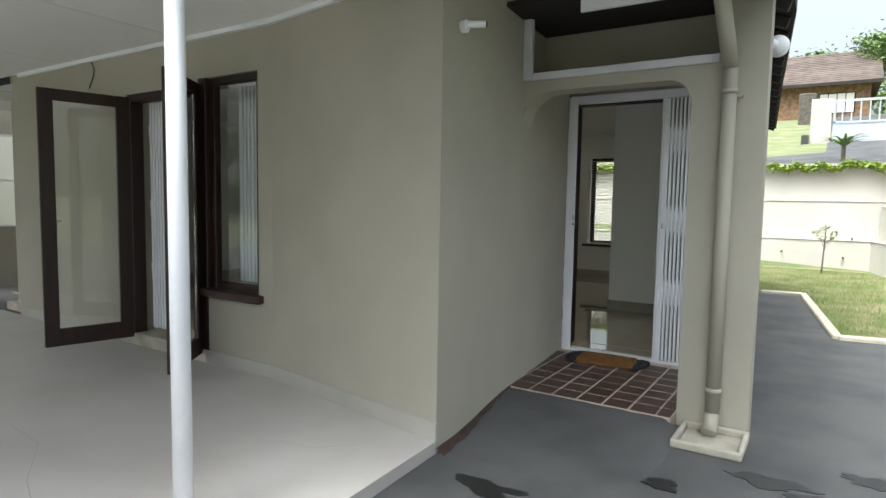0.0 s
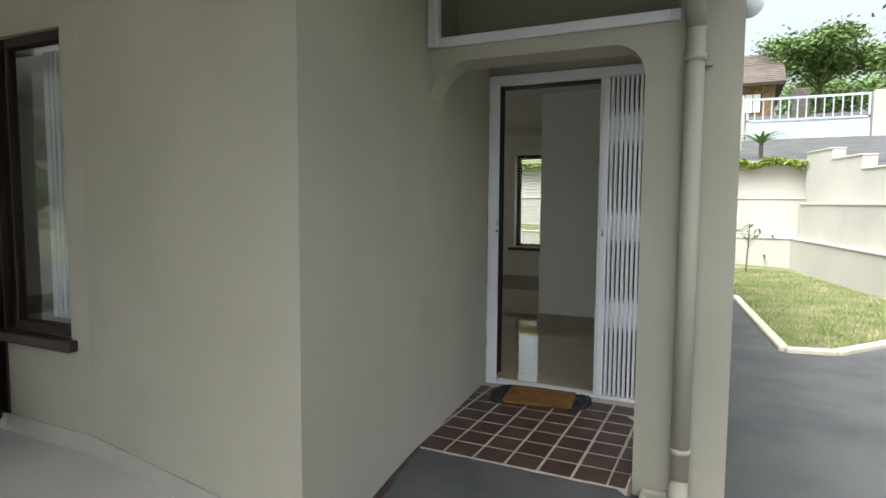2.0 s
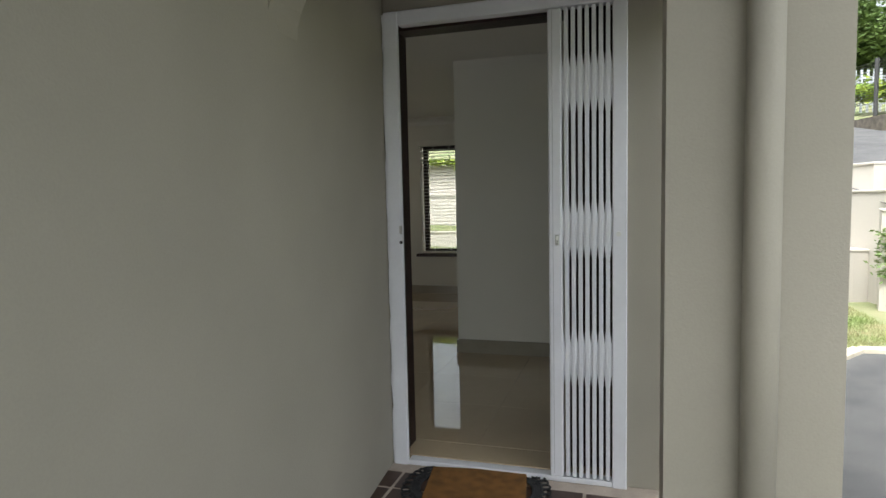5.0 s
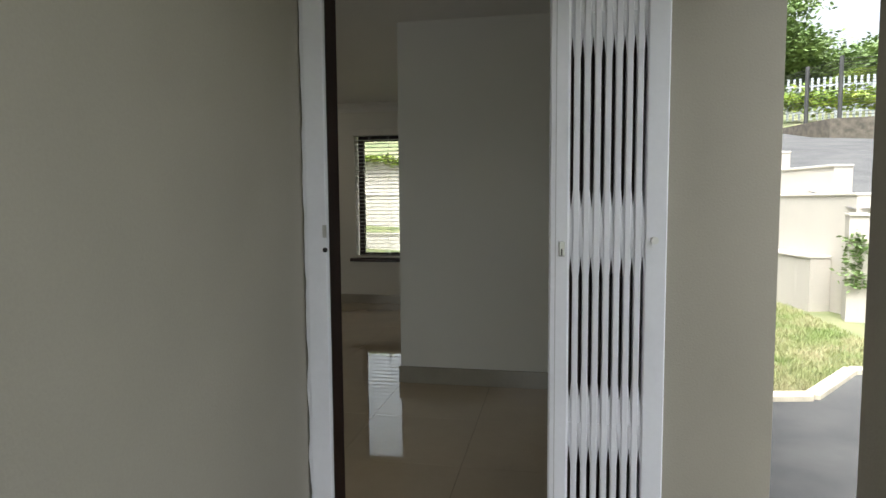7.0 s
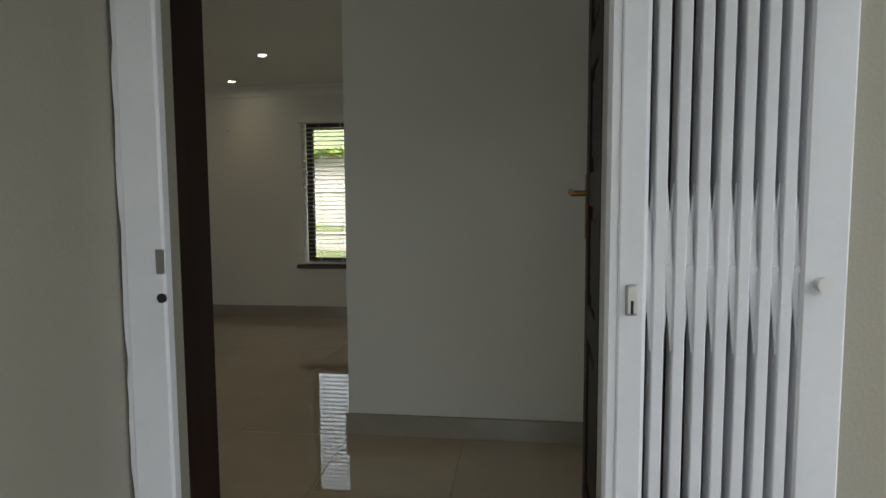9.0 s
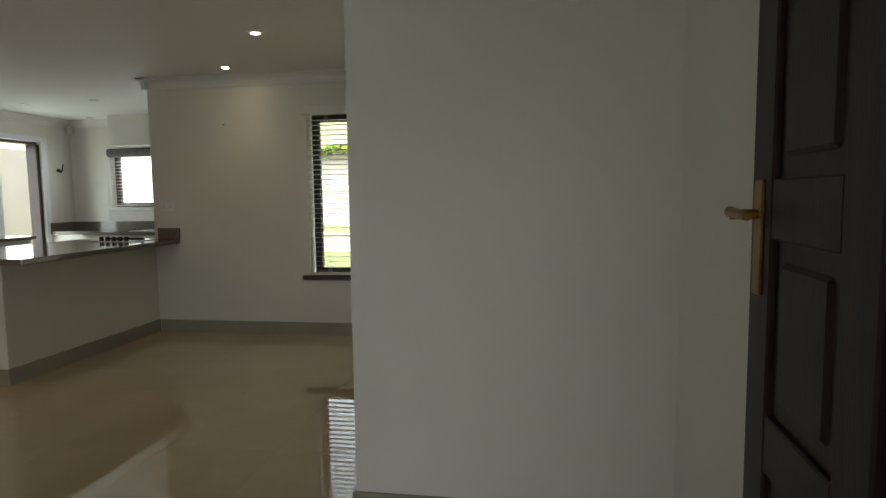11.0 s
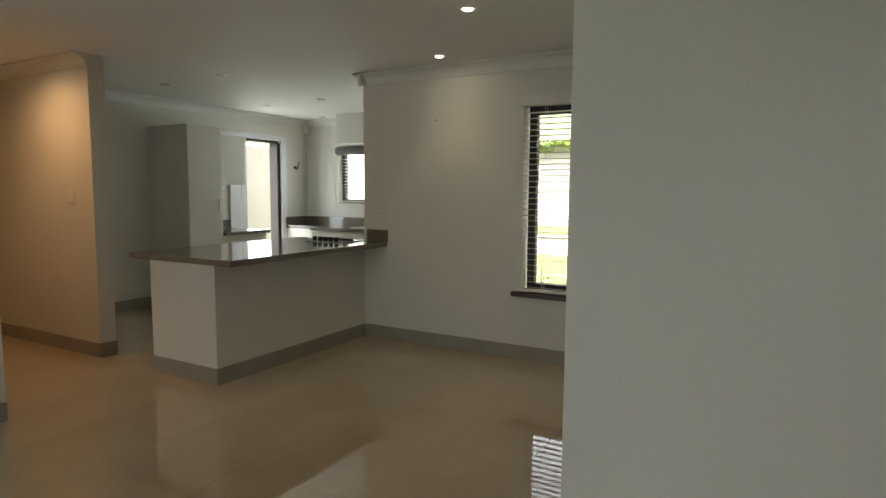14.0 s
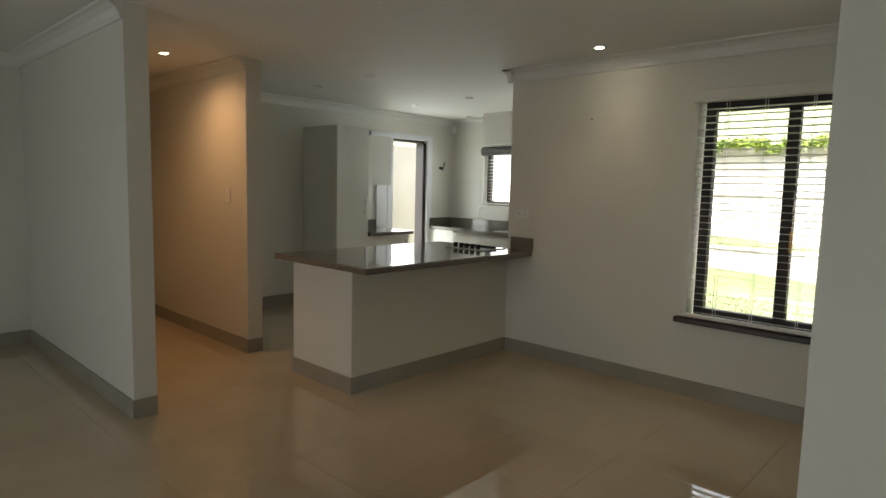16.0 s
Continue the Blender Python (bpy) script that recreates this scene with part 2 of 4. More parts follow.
def wear_line():
    bm = B()
    rows = []
    for i in range(40):
        u = i / 39
        y = 2.44 + 1.12 * u
        x = -1.03 - .094 * (y - 2.44)
        w = (.05 + .03 * noise.noise((u * 9, 3, 1))) * (1.15 - u)
        z = max(0, ramp_height(x, y))
        rows.append([bm.verts.new((x - .01, y, z + .035 * (1 - .6 * u))), bm.verts.new((x + w * .5, y, z + .02 * (1 - .5 * u))), bm.verts.new((x + w, y, z - .002))])
    for a, b in zip(rows, rows[1:]):
        for k in range(2):
            bm.faces.new((a[k], a[k + 1], b[k + 1], b[k]))
    return bm
tagged(part("soil_edge", wear_line(), mat("brown_soil", (.07, .04, .03), .95, .2, 12, 120, .8)), "brown soil and worn edge at the wall's foot", "soil", kind="structure")
def crack(pts, w):
    bm = B()
    for p, q in zip(pts, pts[1:]):
        d = Vector((q[0] - p[0], q[1] - p[1], 0)).normalized().cross(Vector((0, 0, 1))) * w
        bm.faces.new([bm.verts.new((p[0] - d.x, p[1] - d.y, .0715)), bm.verts.new((p[0] + d.x, p[1] + d.y, .0715)), bm.verts.new((q[0] + d.x, q[1] + d.y, .0715)), bm.verts.new((q[0] - d.x, q[1] - d.y, .0715))])
    return bm
for pts in [[(-3.1, 1.25), (-2.7, 1.22), (-2.3, 1.0), (-2.0, .9)], [(-1.75, 1.95), (-1.5, 2.0), (-1.35, 2.15)]]:
    tagged(part("floor_crack", crack(pts, .002), PLINTH), "fine pale crack in the patio slab", "crack", kind="structure")

# ---- house shell ----
wall("wall_patio", "x", YP, YP + .22, -6.35, -2.60, 0, TOP, PLASTER, "beige plastered outside wall of the patio",
     [(-4.42, -3.36, .16, 2.22), (-3.36, -2.75, .66, 2.26)])
struct("wall_porch", prism([(-1.03, 2.44), (W, YD), (W, YD + .22), (W - .22, YD + .22), (W - .22, YP + .22), (-2.60, YP + .22), (-2.60, YP)], 0, TOP, "xy"), PLASTER, "beige plastered wall beside the porch")
wall("wall_door", "x", YD, YD + .22, W, .175, 0, TOP, PLASTER, "beige plastered wall round the front door", [(-1.246, -.14, .08, 2.26)])
SKEW = Matrix.Translation((.21, YD + .22, 0)) @ Matrix.Rotation(radians(4.6), 4, 'Z') @ Matrix.Translation((-.21, -YD - .22, 0))
struct("wall_east", B1(-.10, YD + .22, 0, .175, 10.3, TOP), PLASTER, "beige plastered outside wall along the drive").matrix_world = SKEW
def arch():
    r, r2, zt, xa, xb = .15, .22, 2.12, -1.15, -.045
    pts = [(-1.15, 2.22), (.10, 2.22), (.10, TOP), (.355, TOP), (.355, 0), (xb, 0)]
    pts += [(xb - r + r * math.cos(a), zt - r + r * math.sin(a)) for a in [i * math.pi / 16 for i in range(9)]]
    pts += [(xa + r2 + r2 * math.cos(a), zt - r2 + r2 * math.sin(a)) for a in [math.pi / 2 + i * math.pi / 16 for i in range(9)]]
    bm = prism(pts, 3.66, 3.83)
    bmesh.ops.triangulate(bm, faces=[f for f in bm.faces if len(f.verts) > 4])
    return bm
struct("porch_arch", arch(), PLASTER, "beige plastered porch arch with its corner pier")
struct("porch_side_beam", B1(.05, 3.83, 2.15, .175, YD, TOP), PLASTER, "beige plastered beam at the porch's open side")
struct("wall_porch_upper", B1(W, 4.10, 2.22, .05, 4.2, TOP), PLASTER, "beige plastered wall set back over the porch beam")
struct("ledge_porch", B1(W, 3.83, 2.17, .05, 4.10, 2.22), PLASTER, "plastered ledge behind the porch beam")
struct("ceiling_porch", B1(W, 4.2, 2.40, .05, YD, 2.45), CEIL, "painted porch ceiling", "ceiling")
struct("floor_patio", prism([(-7, -2.6), (-.82, -2.6), (-1.03, 2.44), (-1.2, 2.7), (-7, 2.7)], -.1, .07, "xy"), PATIO, "smooth grey-brown painted patio slab", "floor")
struct("baseboard_patio", prism([(-6.35, YP - .012), (-2.60, YP - .012), (-1.026, 2.428), (-1.026, 2.45), (-2.60, YP), (-6.35, YP)], .07, .17, "xy"), PLINTH, "grey painted band at the foot of the patio wall", "baseboard")
# patio roof
bm = B()
for x0 in [-9.0, -7.2, -5.4, -3.6]:
    box(bm, x0 + .004, -2.6, 2.585, x0 + 1.796 + (.1 if x0 == -3.6 else 0), YP, 2.60)
struct("ceiling_patio", bm, CEIL, "white boarded patio ceiling with thin joints", "ceiling")
struct("trim_patio_cornice", prism([(-6.35, YP - .03), (-2.60, YP - .03), (-1.705, YP - .178), (-1.705, YP - .149), (-2.60, YP), (-6.35, YP)], 2.55, 2.585, "xy"), WHITE, "white cover strip where ceiling meets wall", "trim")
struct("trim_patio_fascia", B1(-1.70, -2.6, 2.55, -1.675, YP, 2.78), WHITE, "white fascia board of the patio roof", "trim")
# the stretch over the forecourt (y from .7) is added unseen to shade the porch
struct("roof_main", prism([(-9, -2.7), (-1.68, -2.7), (-1.68, .7), (.4, .7), (.4, 5), (-.1, 10.75), (-4.5, 10.75), (-4.5, 13.2), (-9, 13.2)], 2.80, 2.9, "xy"), SOFFIT, "dark underside of the tiled roof, extended unseen over the forecourt for shade", "roof")
# added dark sheet: stands for the deep shadow under the tiles, darkens the wall
struct("roof_porch_soffit", B1(-1.22, 3.30, 2.60, .34, 4.10, 2.63), SOFFIT, "dark sheet added over the porch beam to shade the wall", "roof")
struct("trim_porch_fascia", B1(-.61, 3.27, 2.485, .34, 3.298, 2.80), WHITE, "white fascia over the porch", "trim")
def eave():
    bm = prism([(.21, 2.72), (.52, 2.60), (.52, 2.66), (.21, 2.80)], 3.05, 10.8)
    return struct("roof_eave", bm, SOFFIT, "dark stained boarded underside of the eave", "roof")
ev = eave()
ev.matrix_world = Matrix.Translation((.21, 3.05, 0)) @ Matrix.Rotation(radians(4.6), 4, 'Z') @ Matrix.Translation((-.21, -3.05, 0))
me = mesh_of("rafter", B1(-.14, -.03, -.05, .14, .03, .02, .004), SOFFIT)
for i in range(19):
    r = new("rafter", me)
    r.parent = ev
    r.matrix_local = Matrix.Translation((.37, 3.2 + i * .4, 2.625)) @ Matrix.Rotation(radians(19.5), 4, 'Y')
post = thing("patio_post", "round white painted steel patio post", "post")
bm = tube(B(), (-1.375, 1.166, .074), (-1.375, 1.166, 2.80), .037, 28)
part("shaft", bm, WHITE, post, smooth=False)
part("base_plate", B1(-1.44, 1.1, .07, -1.31, 1.232, .076), WHITE, post)
for p in post.children:
    for f in p.data.polygons:
        f.use_smooth = len(f.vertices) == 4 and p.name.startswith("shaft")
# far wing beyond the patio
wall("wall_wing", "y", -9.6, -9.4, 2.3, 4.5, 0, TOP, PLASTER, "beige plastered wall of the far wing", [(3.05, 4.1, .9, 2.2)])
wall("wall_wing_return", "x", 4.3, 4.5, -9.4, -6.35, 0, TOP, PLASTER, "beige plastered return wall", [])
# added backing that keeps the bright lawn from showing through the wing window
struct("wall_wing_back", B1(-10.6, 2.3, 0, -10.5, 4.5, TOP), WALLIN, "white painted backing wall added behind the wing window")
bars = thing("burglar_bars", "white painted burglar bars over a window", "burglar bars")
for i in range(5):
    part("bar", tube(B(), (-9.36, 3.1 + i * .24, .85), (-9.36, 3.1 + i * .24, 2.25), .009, 8), WHITE, bars)
for z in (.9, 1.55, 2.2):
    part("rail", B1(-9.375, 3.02, z - .012, -9.365, 4.15, z + .012), WHITE, bars)
part("dark_pane", B1(-9.5, 3.06, .91, -9.49, 4.09, 2.19), GLASS, bars)

# ---- inside shell ----
struct("floor_bed", prism([(-7.45, YP + .22), (W - .22, YP + .22), (W - .22, YD + .22), (-.1, YD + .22), (-.5, 10.0), (-4.35, 10.0), (-4.35, 12.5), (-7.45, 12.5)], 0, ZF - .022, "xy"), GROUT, "cement bed under the floor tiles", "floor")
struct("door_threshold", B1(-1.22, YD + .031, .08, -.14, YD + .22, ZF - .002, .002), TILEIN, "cream tiled threshold of the front door", "floor")
struct("ceiling_inside", prism([(-9, YP + .22), (W - .22, YP + .22), (W - .22, YD + .22), (0, YD + .22), (-.4, 10.1), (-4.35, 10.1), (-4.35, 12.9), (-9, 12.9)], ZC, ZC + .08, "xy"), CEIL, "white painted inside ceiling", "ceiling")
# inner linings of the outside walls
struct("wall_lining_porch", B1(W - .235, YP + .235, ZF - .02, W - .22, YD + .22, ZC), WALLIN, "white painted inner face of the porch wall")
wall("wall_lining_patio", "x", YP + .22, YP + .235, -6.35, W - .235, ZF - .02, ZC, WALLIN, "white painted inner face of the patio wall", [(-4.42, -3.36, ZF - .02, 2.22), (-3.36, -2.75, .66, 2.26)])
wall("wall_lining_door", "x", YD + .22, YD + .235, W - .22, -.115, ZF - .02, ZC, WALLIN, "white painted inner face of the entrance wall", [(-1.246, -.14, ZF - .02, 2.26)])
struct("wall_lining_east", B1(-.115, YD + .235, ZF - .02, -.102, 6.9, ZC), WALLIN, "white painted inner face of the east wall").matrix_world = SKEW

struct("wall_lounge", B1(-7.47, 3.2, 0, -7.27, 7.03, ZC), WALLIN, "white painted lounge wall")
struct("wall_lounge_end", B1(-7.47, 3.05, 0, -6.35, 3.2, TOP), PLASTER, "beige plastered corner of the house")
struct("wall_lounge_side", B1(-6.55, YP, 0, -6.35, 3.05, TOP), PLASTER, "beige plastered corner of the house")
# ---- French doors and patio window ----
def cable_drop():
    bm = B()
    a = None
    for i in range(9):
        u = i / 8
        c = Vector((-4.95 + .05 * math.sin(u * 4), YP - .012, 2.56 - .24 * u))
        if a is not None:
            tube(bm, a, c, .006, 5)
        a = c
    return bm

def leaf(hx, hy, ang, width, z0, z1, sign):
    """A glazed door leaf hinged at (hx, hy) and swung open by ang degrees; sign says to which side it runs when shut."""
    o = thing("french_door", "dark timber glazed French door leaf, standing open", "door", "patio doors", (hx, hy, 0))
    o.rotation_euler = (0, 0, radians(ang))
    s = .105
    w = width
    def bx(x0, z0_, x1, z1_, y0=-.02, y1=.02, bev=.004):
        a, b = sorted((sign * x0, sign * x1))
        return B1(a, y0, z0_, b, y1, z1_, bev)
    part("stile", bx(0, z0, s, z1), WOOD, o)
    part("stile", bx(w - s, z0, w, z1), WOOD, o)
    part("rail", bx(s, z1 - .09, w - s, z1), WOOD, o)
    part("rail", bx(s, z0, w - s, z0 + .14), WOOD, o)
    part("pane", bx(s, z0 + .14, w - s, z1 - .09, -.003, .003, 0), GLASS, o, "clear glass")
    part("bolt", bx(w - .07, z0 + .02, w - .04, z0 + .13, -.035, -.02), STEEL, o, "small steel bolt")
    h = part("handle_plate", bx(w - .065, 1.02, w - .03, 1.22, -.03, -.02, .002), STEEL, o, "steel lock plate")
    part("handle", tube(B(), (sign * (w - .05), -.06, 1.15), (sign * (w - .15), -.06, 1.15), .009, 8), STEEL, h)
leaf(-4.36, YP - .01, -104, .66, .14, 2.19, 1)
leaf(-3.42, YP - .01, 126, .62, .14, 2.22, -1)
fr = thing("door_frame", "dark timber frame of the patio doors", "door frame")
part("jamb", B1(-4.43, YP + .01, .16, -4.37, YP + .12, 2.22, .004), WOOD, fr)
part("jamb", B1(-3.42, YP - .01, .16, -3.33, YP + .12, 2.26, .004), WOOD, fr)
part("head", B1(-4.37, YP + .01, 2.16, -3.42, YP + .12, 2.22, .004), WOOD, fr)
part("threshold", B1(-4.37, YP - .02, .07, -3.36, YP + .2, .165, .006), CONC, fr)
# sliding grille parked inside the patio door
def lattice(o, x0, x1, y, z0, z1, n, bands, material, stile=.045, depth=.03):
    """A folded scissor gate: upright bars with lattice links between."""
    pitch = (x1 - x0) / n
    bar_me = None
    for i in range(n):
        x = x0 + pitch * (i + .5)
        if bar_me is None:
            bm = B()
            w = pitch * .30
            bm.free()
            bm = prism([(-w, depth / 2), (-w, -depth / 2 + .002), (-w + .002, -depth / 2), (w - .002, -depth / 2), (w, -depth / 2 + .002), (w, depth / 2), (w - .0025, depth / 2), (w - .0025, -depth / 2 + .003), (-w + .0025, -depth / 2 + .003), (-w + .0025, depth / 2)], z0, z1, "xy")
            bar_me = mesh_of("bar", bm, material)
        b = new("bar", bar_me)
        b.parent = o
        b.location = (x, y, 0)
    link = None
    for zb in bands:
        for i in range(n + 1):
            if link is None:
                bm = B()
                for s in (-1, 1):
                    ang = .085 * s
                    m = Matrix.Rotation(ang, 4, 'Y')
                    bb = B1(-.006, -.0015, -.125, .006, .0015, .125)
                    bmesh.ops.transform(bb, matrix=Matrix.Translation((0, s * .0035, 0)) @ m, verts=bb.verts)
                    t = bpy.data.meshes.new("t")
                    bb.to_mesh(t)
                    bb.free()
                    bm.from_mesh(t)
                    bpy.data.meshes.remove(t)
                tube(bm, (0, -.009, 0), (0, .009, 0), .006, 8)
                link = mesh_of("link", bm, material)
            k = new("link", link)
            k.parent = o
            k.location = (x0 + pitch * i, y - depth / 2 + .012, zb)
g = thing("sliding_grille", "white folded scissor security grille inside the patio door", "security gate", at=(0, 0, 0))
lattice(g, -4.33, -4.12, YP + .16, .2, 2.16, 5, (.65, 1.2, 1.85), WHITE)
part("lock_stile", B1(-4.12, YP + .14, .2, -4.08, YP + .18, 2.16, .003), WHITE, g)
g = thing("window_grille", "white folded scissor grille behind the patio window", "security gate")
lattice(g, -3.10, -2.80, YP + .17, .72, 2.2, 7, (.95, 1.35, 1.9), WHITE)
part("lock_stile", B1(-3.14, YP + .15, .72, -3.10, YP + .19, 2.2, .003), WHITE, g)
def casement(name, x0, x1, y, z0, z1, bars=(), label="dark timber window with clear glass", dy=.06, t=.055):
    o = tagged(new(name), label, "window", kind="structure")
    part("window_frame", B1(x0, y, z0, x0 + t, y + dy, z1, .004), WOOD, o)
    part("window_frame", B1(x1 - t, y, z0, x1, y + dy, z1, .004), WOOD, o)
    part("window_frame", B1(x0 + t, y, z1 - t, x1 - t, y + dy, z1, .004), WOOD, o)
    part("window_frame", B1(x0 + t, y, z0, x1 - t, y + dy, z0 + t, .004), WOOD, o)
    xs = [x0 + t] + [v for b in bars for v in (b - .03, b + .03)] + [x1 - t]
    for b in bars:
        part("mullion", B1(b - .03, y, z0 + t, b + .03, y + dy, z1 - t, .004), WOOD, o)
    for i in range(0, len(xs), 2):
        p = part("pane", B1(xs[i], y + dy / 2 - .003, z0 + t, xs[i + 1], y + dy / 2 + .003, z1 - t), GLASS, o, "clear glass")
        p.visible_shadow = False
    return o
w1 = casement("window_1", -3.33, -2.75, YP + .03, .66, 2.26)
part("window_sill", B1(-3.40, YP - .055, .60, -2.70, YP + .03, .66, .008), WOODH, w1, "dark red-brown timber sill")

lamp = new("sky_light", bpy.data.lights.new("sky_light", 'AREA'))
lamp.data.shape, lamp.data.size, lamp.data.size_y, lamp.data.energy, lamp.data.color = 'RECTANGLE', .95, 1.95, FRENCH, (.92, .98, 1)
lamp.matrix_world = look((-3.89, YP + .24, 1.15), (-3.89, YP + 3, 1.1))

tagged(part("loose_cable", cable_drop(), WIRE), "thin loose cable hanging under the patio ceiling", "cable")

# ---- porch ----
struct("floor_porch", prism([(W, 3.53), (-.05, 3.53), (-.05, 3.82), (.2, 3.84), (.2, YD - .002), (-.14, YD - .002), (-.14, YD + .03), (W, YD + .03)], -.05, .0785, "xy"), GROUT, "pale cement joints of the porch floor", "floor")
tr = thing("cable_trunking", "pale grey plastic cable trunking across the porch beam", "trunking")
part("run", B1(-1.075, 3.637, 2.195, .10, 3.657, 2.245, .003), TRUNK, tr)
part("riser", B1(-1.135, 3.61, 2.195, -1.075, 3.657, 2.72, .004), TRUNK, tr)
part("end_clip", B1(.06, 3.629, 2.21, .10, 3.637, 2.24, .002), TRUNK, tr)
dp = thing("downpipe", "round beige painted downpipe on the porch pier", "downpipe")
part("pipe", tube(B(), (.165, 3.62, .10), (.165, 3.62, 2.16), .04, 24), PLASTER, dp, smooth=False)
part("upper_pipe", tube(B(), (.165, 3.62, 2.16), (.135, 3.36, 2.493), .043, 24), PLASTER, dp)
part("shoe", tube(B(), (.165, 3.62, .12), (.165, 3.53, .035), .042, 24), PLASTER, dp)
for z in (.27, 2.02):
    part("collar", tube(B(), (.165, 3.62, z - .015), (.165, 3.62, z + .015), .046, 24), PLASTER, dp)
part("bracket", B1(.16, 3.63, 1.985, .235, 3.66, 2.0), PLASTER, dp)
for c in dp.children:
    for f in c.data.polygons:
        f.use_smooth = len(f.vertices) == 4 and c.name.split(".")[0] != "bracket"
def basin():
    bm = B()
    x0, x1, y0, y1 = .0, .37, 3.27, 3.655
    t = .03
    for a in [(x0, y0, x1, y0 + t), (x0, y1 - t, x1, y1), (x0, y0 + t, x0 + t, y1 - t), (x1 - t, y0 + t, x1, y1 - t)]:
        box(bm, a[0], a[1], 0, a[2], a[3], .05, .012, 2)
    box(bm, x0 + t, y0 + t, 0, x1 - t, y1 - t, .008)
    return bm
tagged(part("drain_basin", basin(), CONC), "open weathered concrete drain basin under the downpipe", "drain")
gl = thing("globe_light", "white round glass outside wall lamp", "wall lamp")
bm = B()
bmesh.ops.create_uvsphere(bm, u_segments=20, v_segments=12, radius=.065, matrix=Matrix.Translation((.365, 4.0, 2.33)))
part("globe", bm, WHITE, gl, smooth=True)
part("holder", tube(B(), (.31, 3.80, 2.33), (.35, 3.97, 2.33), .03, 16), WHITE, gl)
cv = thing("camera_stub", "small white security camera on the porch wall", "camera", at=(0, 0, 0))
part("mount", tube(B(), (-1.06, 2.66, 2.31), (-1.02, 2.665, 2.31), .035, 16), WHITE, cv)
part("body", tube(B(), (-1.025, 2.665, 2.32), (-.945, 2.73, 2.325), .018, 14), WHITE, cv)
part("lens", tube(B(), (-.945, 2.73, 2.325), (-.938, 2.736, 2.3255), .014, 14), BLACK, cv, "black lens")
# door mat
def mat_edge(cx):
    bm = B()
    rnd = random.Random(5)
    for i in range(13):
        a = math.pi * (i / 12) - math.pi / 2
        s = 1 if cx > 0 else -1
        for k in (.45, .8):
            x, y = cx + s * .11 * k * math.cos(a) , .17 * math.sin(a) * (1 if k > .5 else .6)
            for j in range(8):
                b0, b1 = j / 8 * math.tau, (j + 1) / 8 * math.tau
                tube(bm, (x + .022 * math.cos(b0), y + .022 * math.sin(b0), .008), (x + .022 * math.cos(b1), y + .022 * math.sin(b1), .008), .005, 5)
    return bm
dm = thing("door_mat", "brown coir door mat with black scrolled rubber ends", "door mat", at=(-.78, 4.60, .08))
dm.rotation_euler = (0, 0, radians(8))
part("coir_pad", B1(-.225, -.18, 0, .225, .18, .018, .006, 2), COIR, dm)
part("rubber_end", mat_edge(-.225), BLACK, dm, "black rubber scrolls")
part("rubber_end", mat_edge(.225), BLACK, dm, "black rubber scrolls")

# ---- security gate and front door ----
sg = thing("security_gate", "white steel folding scissor security gate, folded open", "security gate")
GY = YD - .03
part("frame_side", B1(-1.235, GY, .07, -1.165, YD - .006, 2.27, .004), WHITE, sg, "white frame post with chipped paint edge")
part("frame_side", B1(-.192, GY, .07, -.130, YD + .03, 2.27, .004), WHITE, sg)
part("frame_head", B1(-1.165, GY, 2.205, -.192, YD + .03, 2.27, .004), WHITE, sg)
part("bottom_track", B1(-1.165, GY, .08, -.192, YD + .03, .105, .003), WHITE, sg)
part("lock_stile", B1(-.466, GY - .005, .105, -.406, YD + .03, 2.20, .006), WHITE, sg)
part("stile_groove", B1(-.448, GY - .007, .12, -.445, GY - .0045, 2.19), TRUNK, sg)
lattice(sg, -.402, -.196, GY + .02, .11, 2.20, 7, (.66, 1.24, 1.88), WHITE, depth=.035)
def ragged_paint():
    bm = B()
    rows = []
    for i in range(60):
        z = .08 + 2.18 * i / 59
        w = .007 + .006 * noise.noise((z * 9, 1, 2)) + .004 * noise.noise((z * 31, 4, 2))
        rows.append((bm.verts.new((-1.236 - max(.001, w), GY + .004, z)), bm.verts.new((-1.234, GY + .004, z))))
    for a, b in zip(rows, rows[1:]):
        bm.faces.new((a[0], a[1], b[1], b[0]))
    return bm
part("paint_edge", ragged_paint(), WHITE, sg, "ragged white paint edge")
lk = part("lock_cylinder", B1(-.437, GY - .012, 1.172, -.419, GY - .004, 1.218, .0035, 2), STEEL, sg, "steel lock cylinder")
part("keyhole", B1(-.430, GY - .0135, 1.175, -.426, GY - .0115, 1.195), BLACK, lk)
part("strike_plate", B1(-1.178, GY - .003, 1.225, -1.165, GY - .0005, 1.265), STEEL, sg)
part("strike_hole", tube(B(), (-1.172, GY - .002, 1.185), (-1.172, GY + .002, 1.185), .008, 12), BLACK, sg)
part("stop_button", tube(B(), (-.166, GY - .014, 1.221), (-.166, GY, 1.221), .011, 12), PLUG, sg)
struct("door_reveal", B1(-1.2455, YD - .004, .1, -1.196, YD + .068, 2.205), PLASTER, "beige plastered edge of the doorway", "wall")
df = thing("front_door_frame", "dark red-brown timber front door frame", "door frame")
part("jamb", B1(-1.245, YD + .07, ZF, -1.20, YD + .19, 2.205, .006), WOOD, df)
part("jamb", B1(-.40, YD + .07, ZF, -.33, YD + .19, 2.205, .006), WOOD, df)
part("side_panel", B1(-.33, YD + .10, .08, -.14, YD + .15, 2.205), WOOD, df)
part("head", B1(-1.22, YD + .07, 2.205, -.14, YD + .19, 2.26, .004), WOOD, df)
fd = tagged(new("door_front"), "dark timber panelled front door, standing open", "door", kind="structure")
fd.matrix_world = pose(-.37, YD + .2, 0, 0, 0, 88)
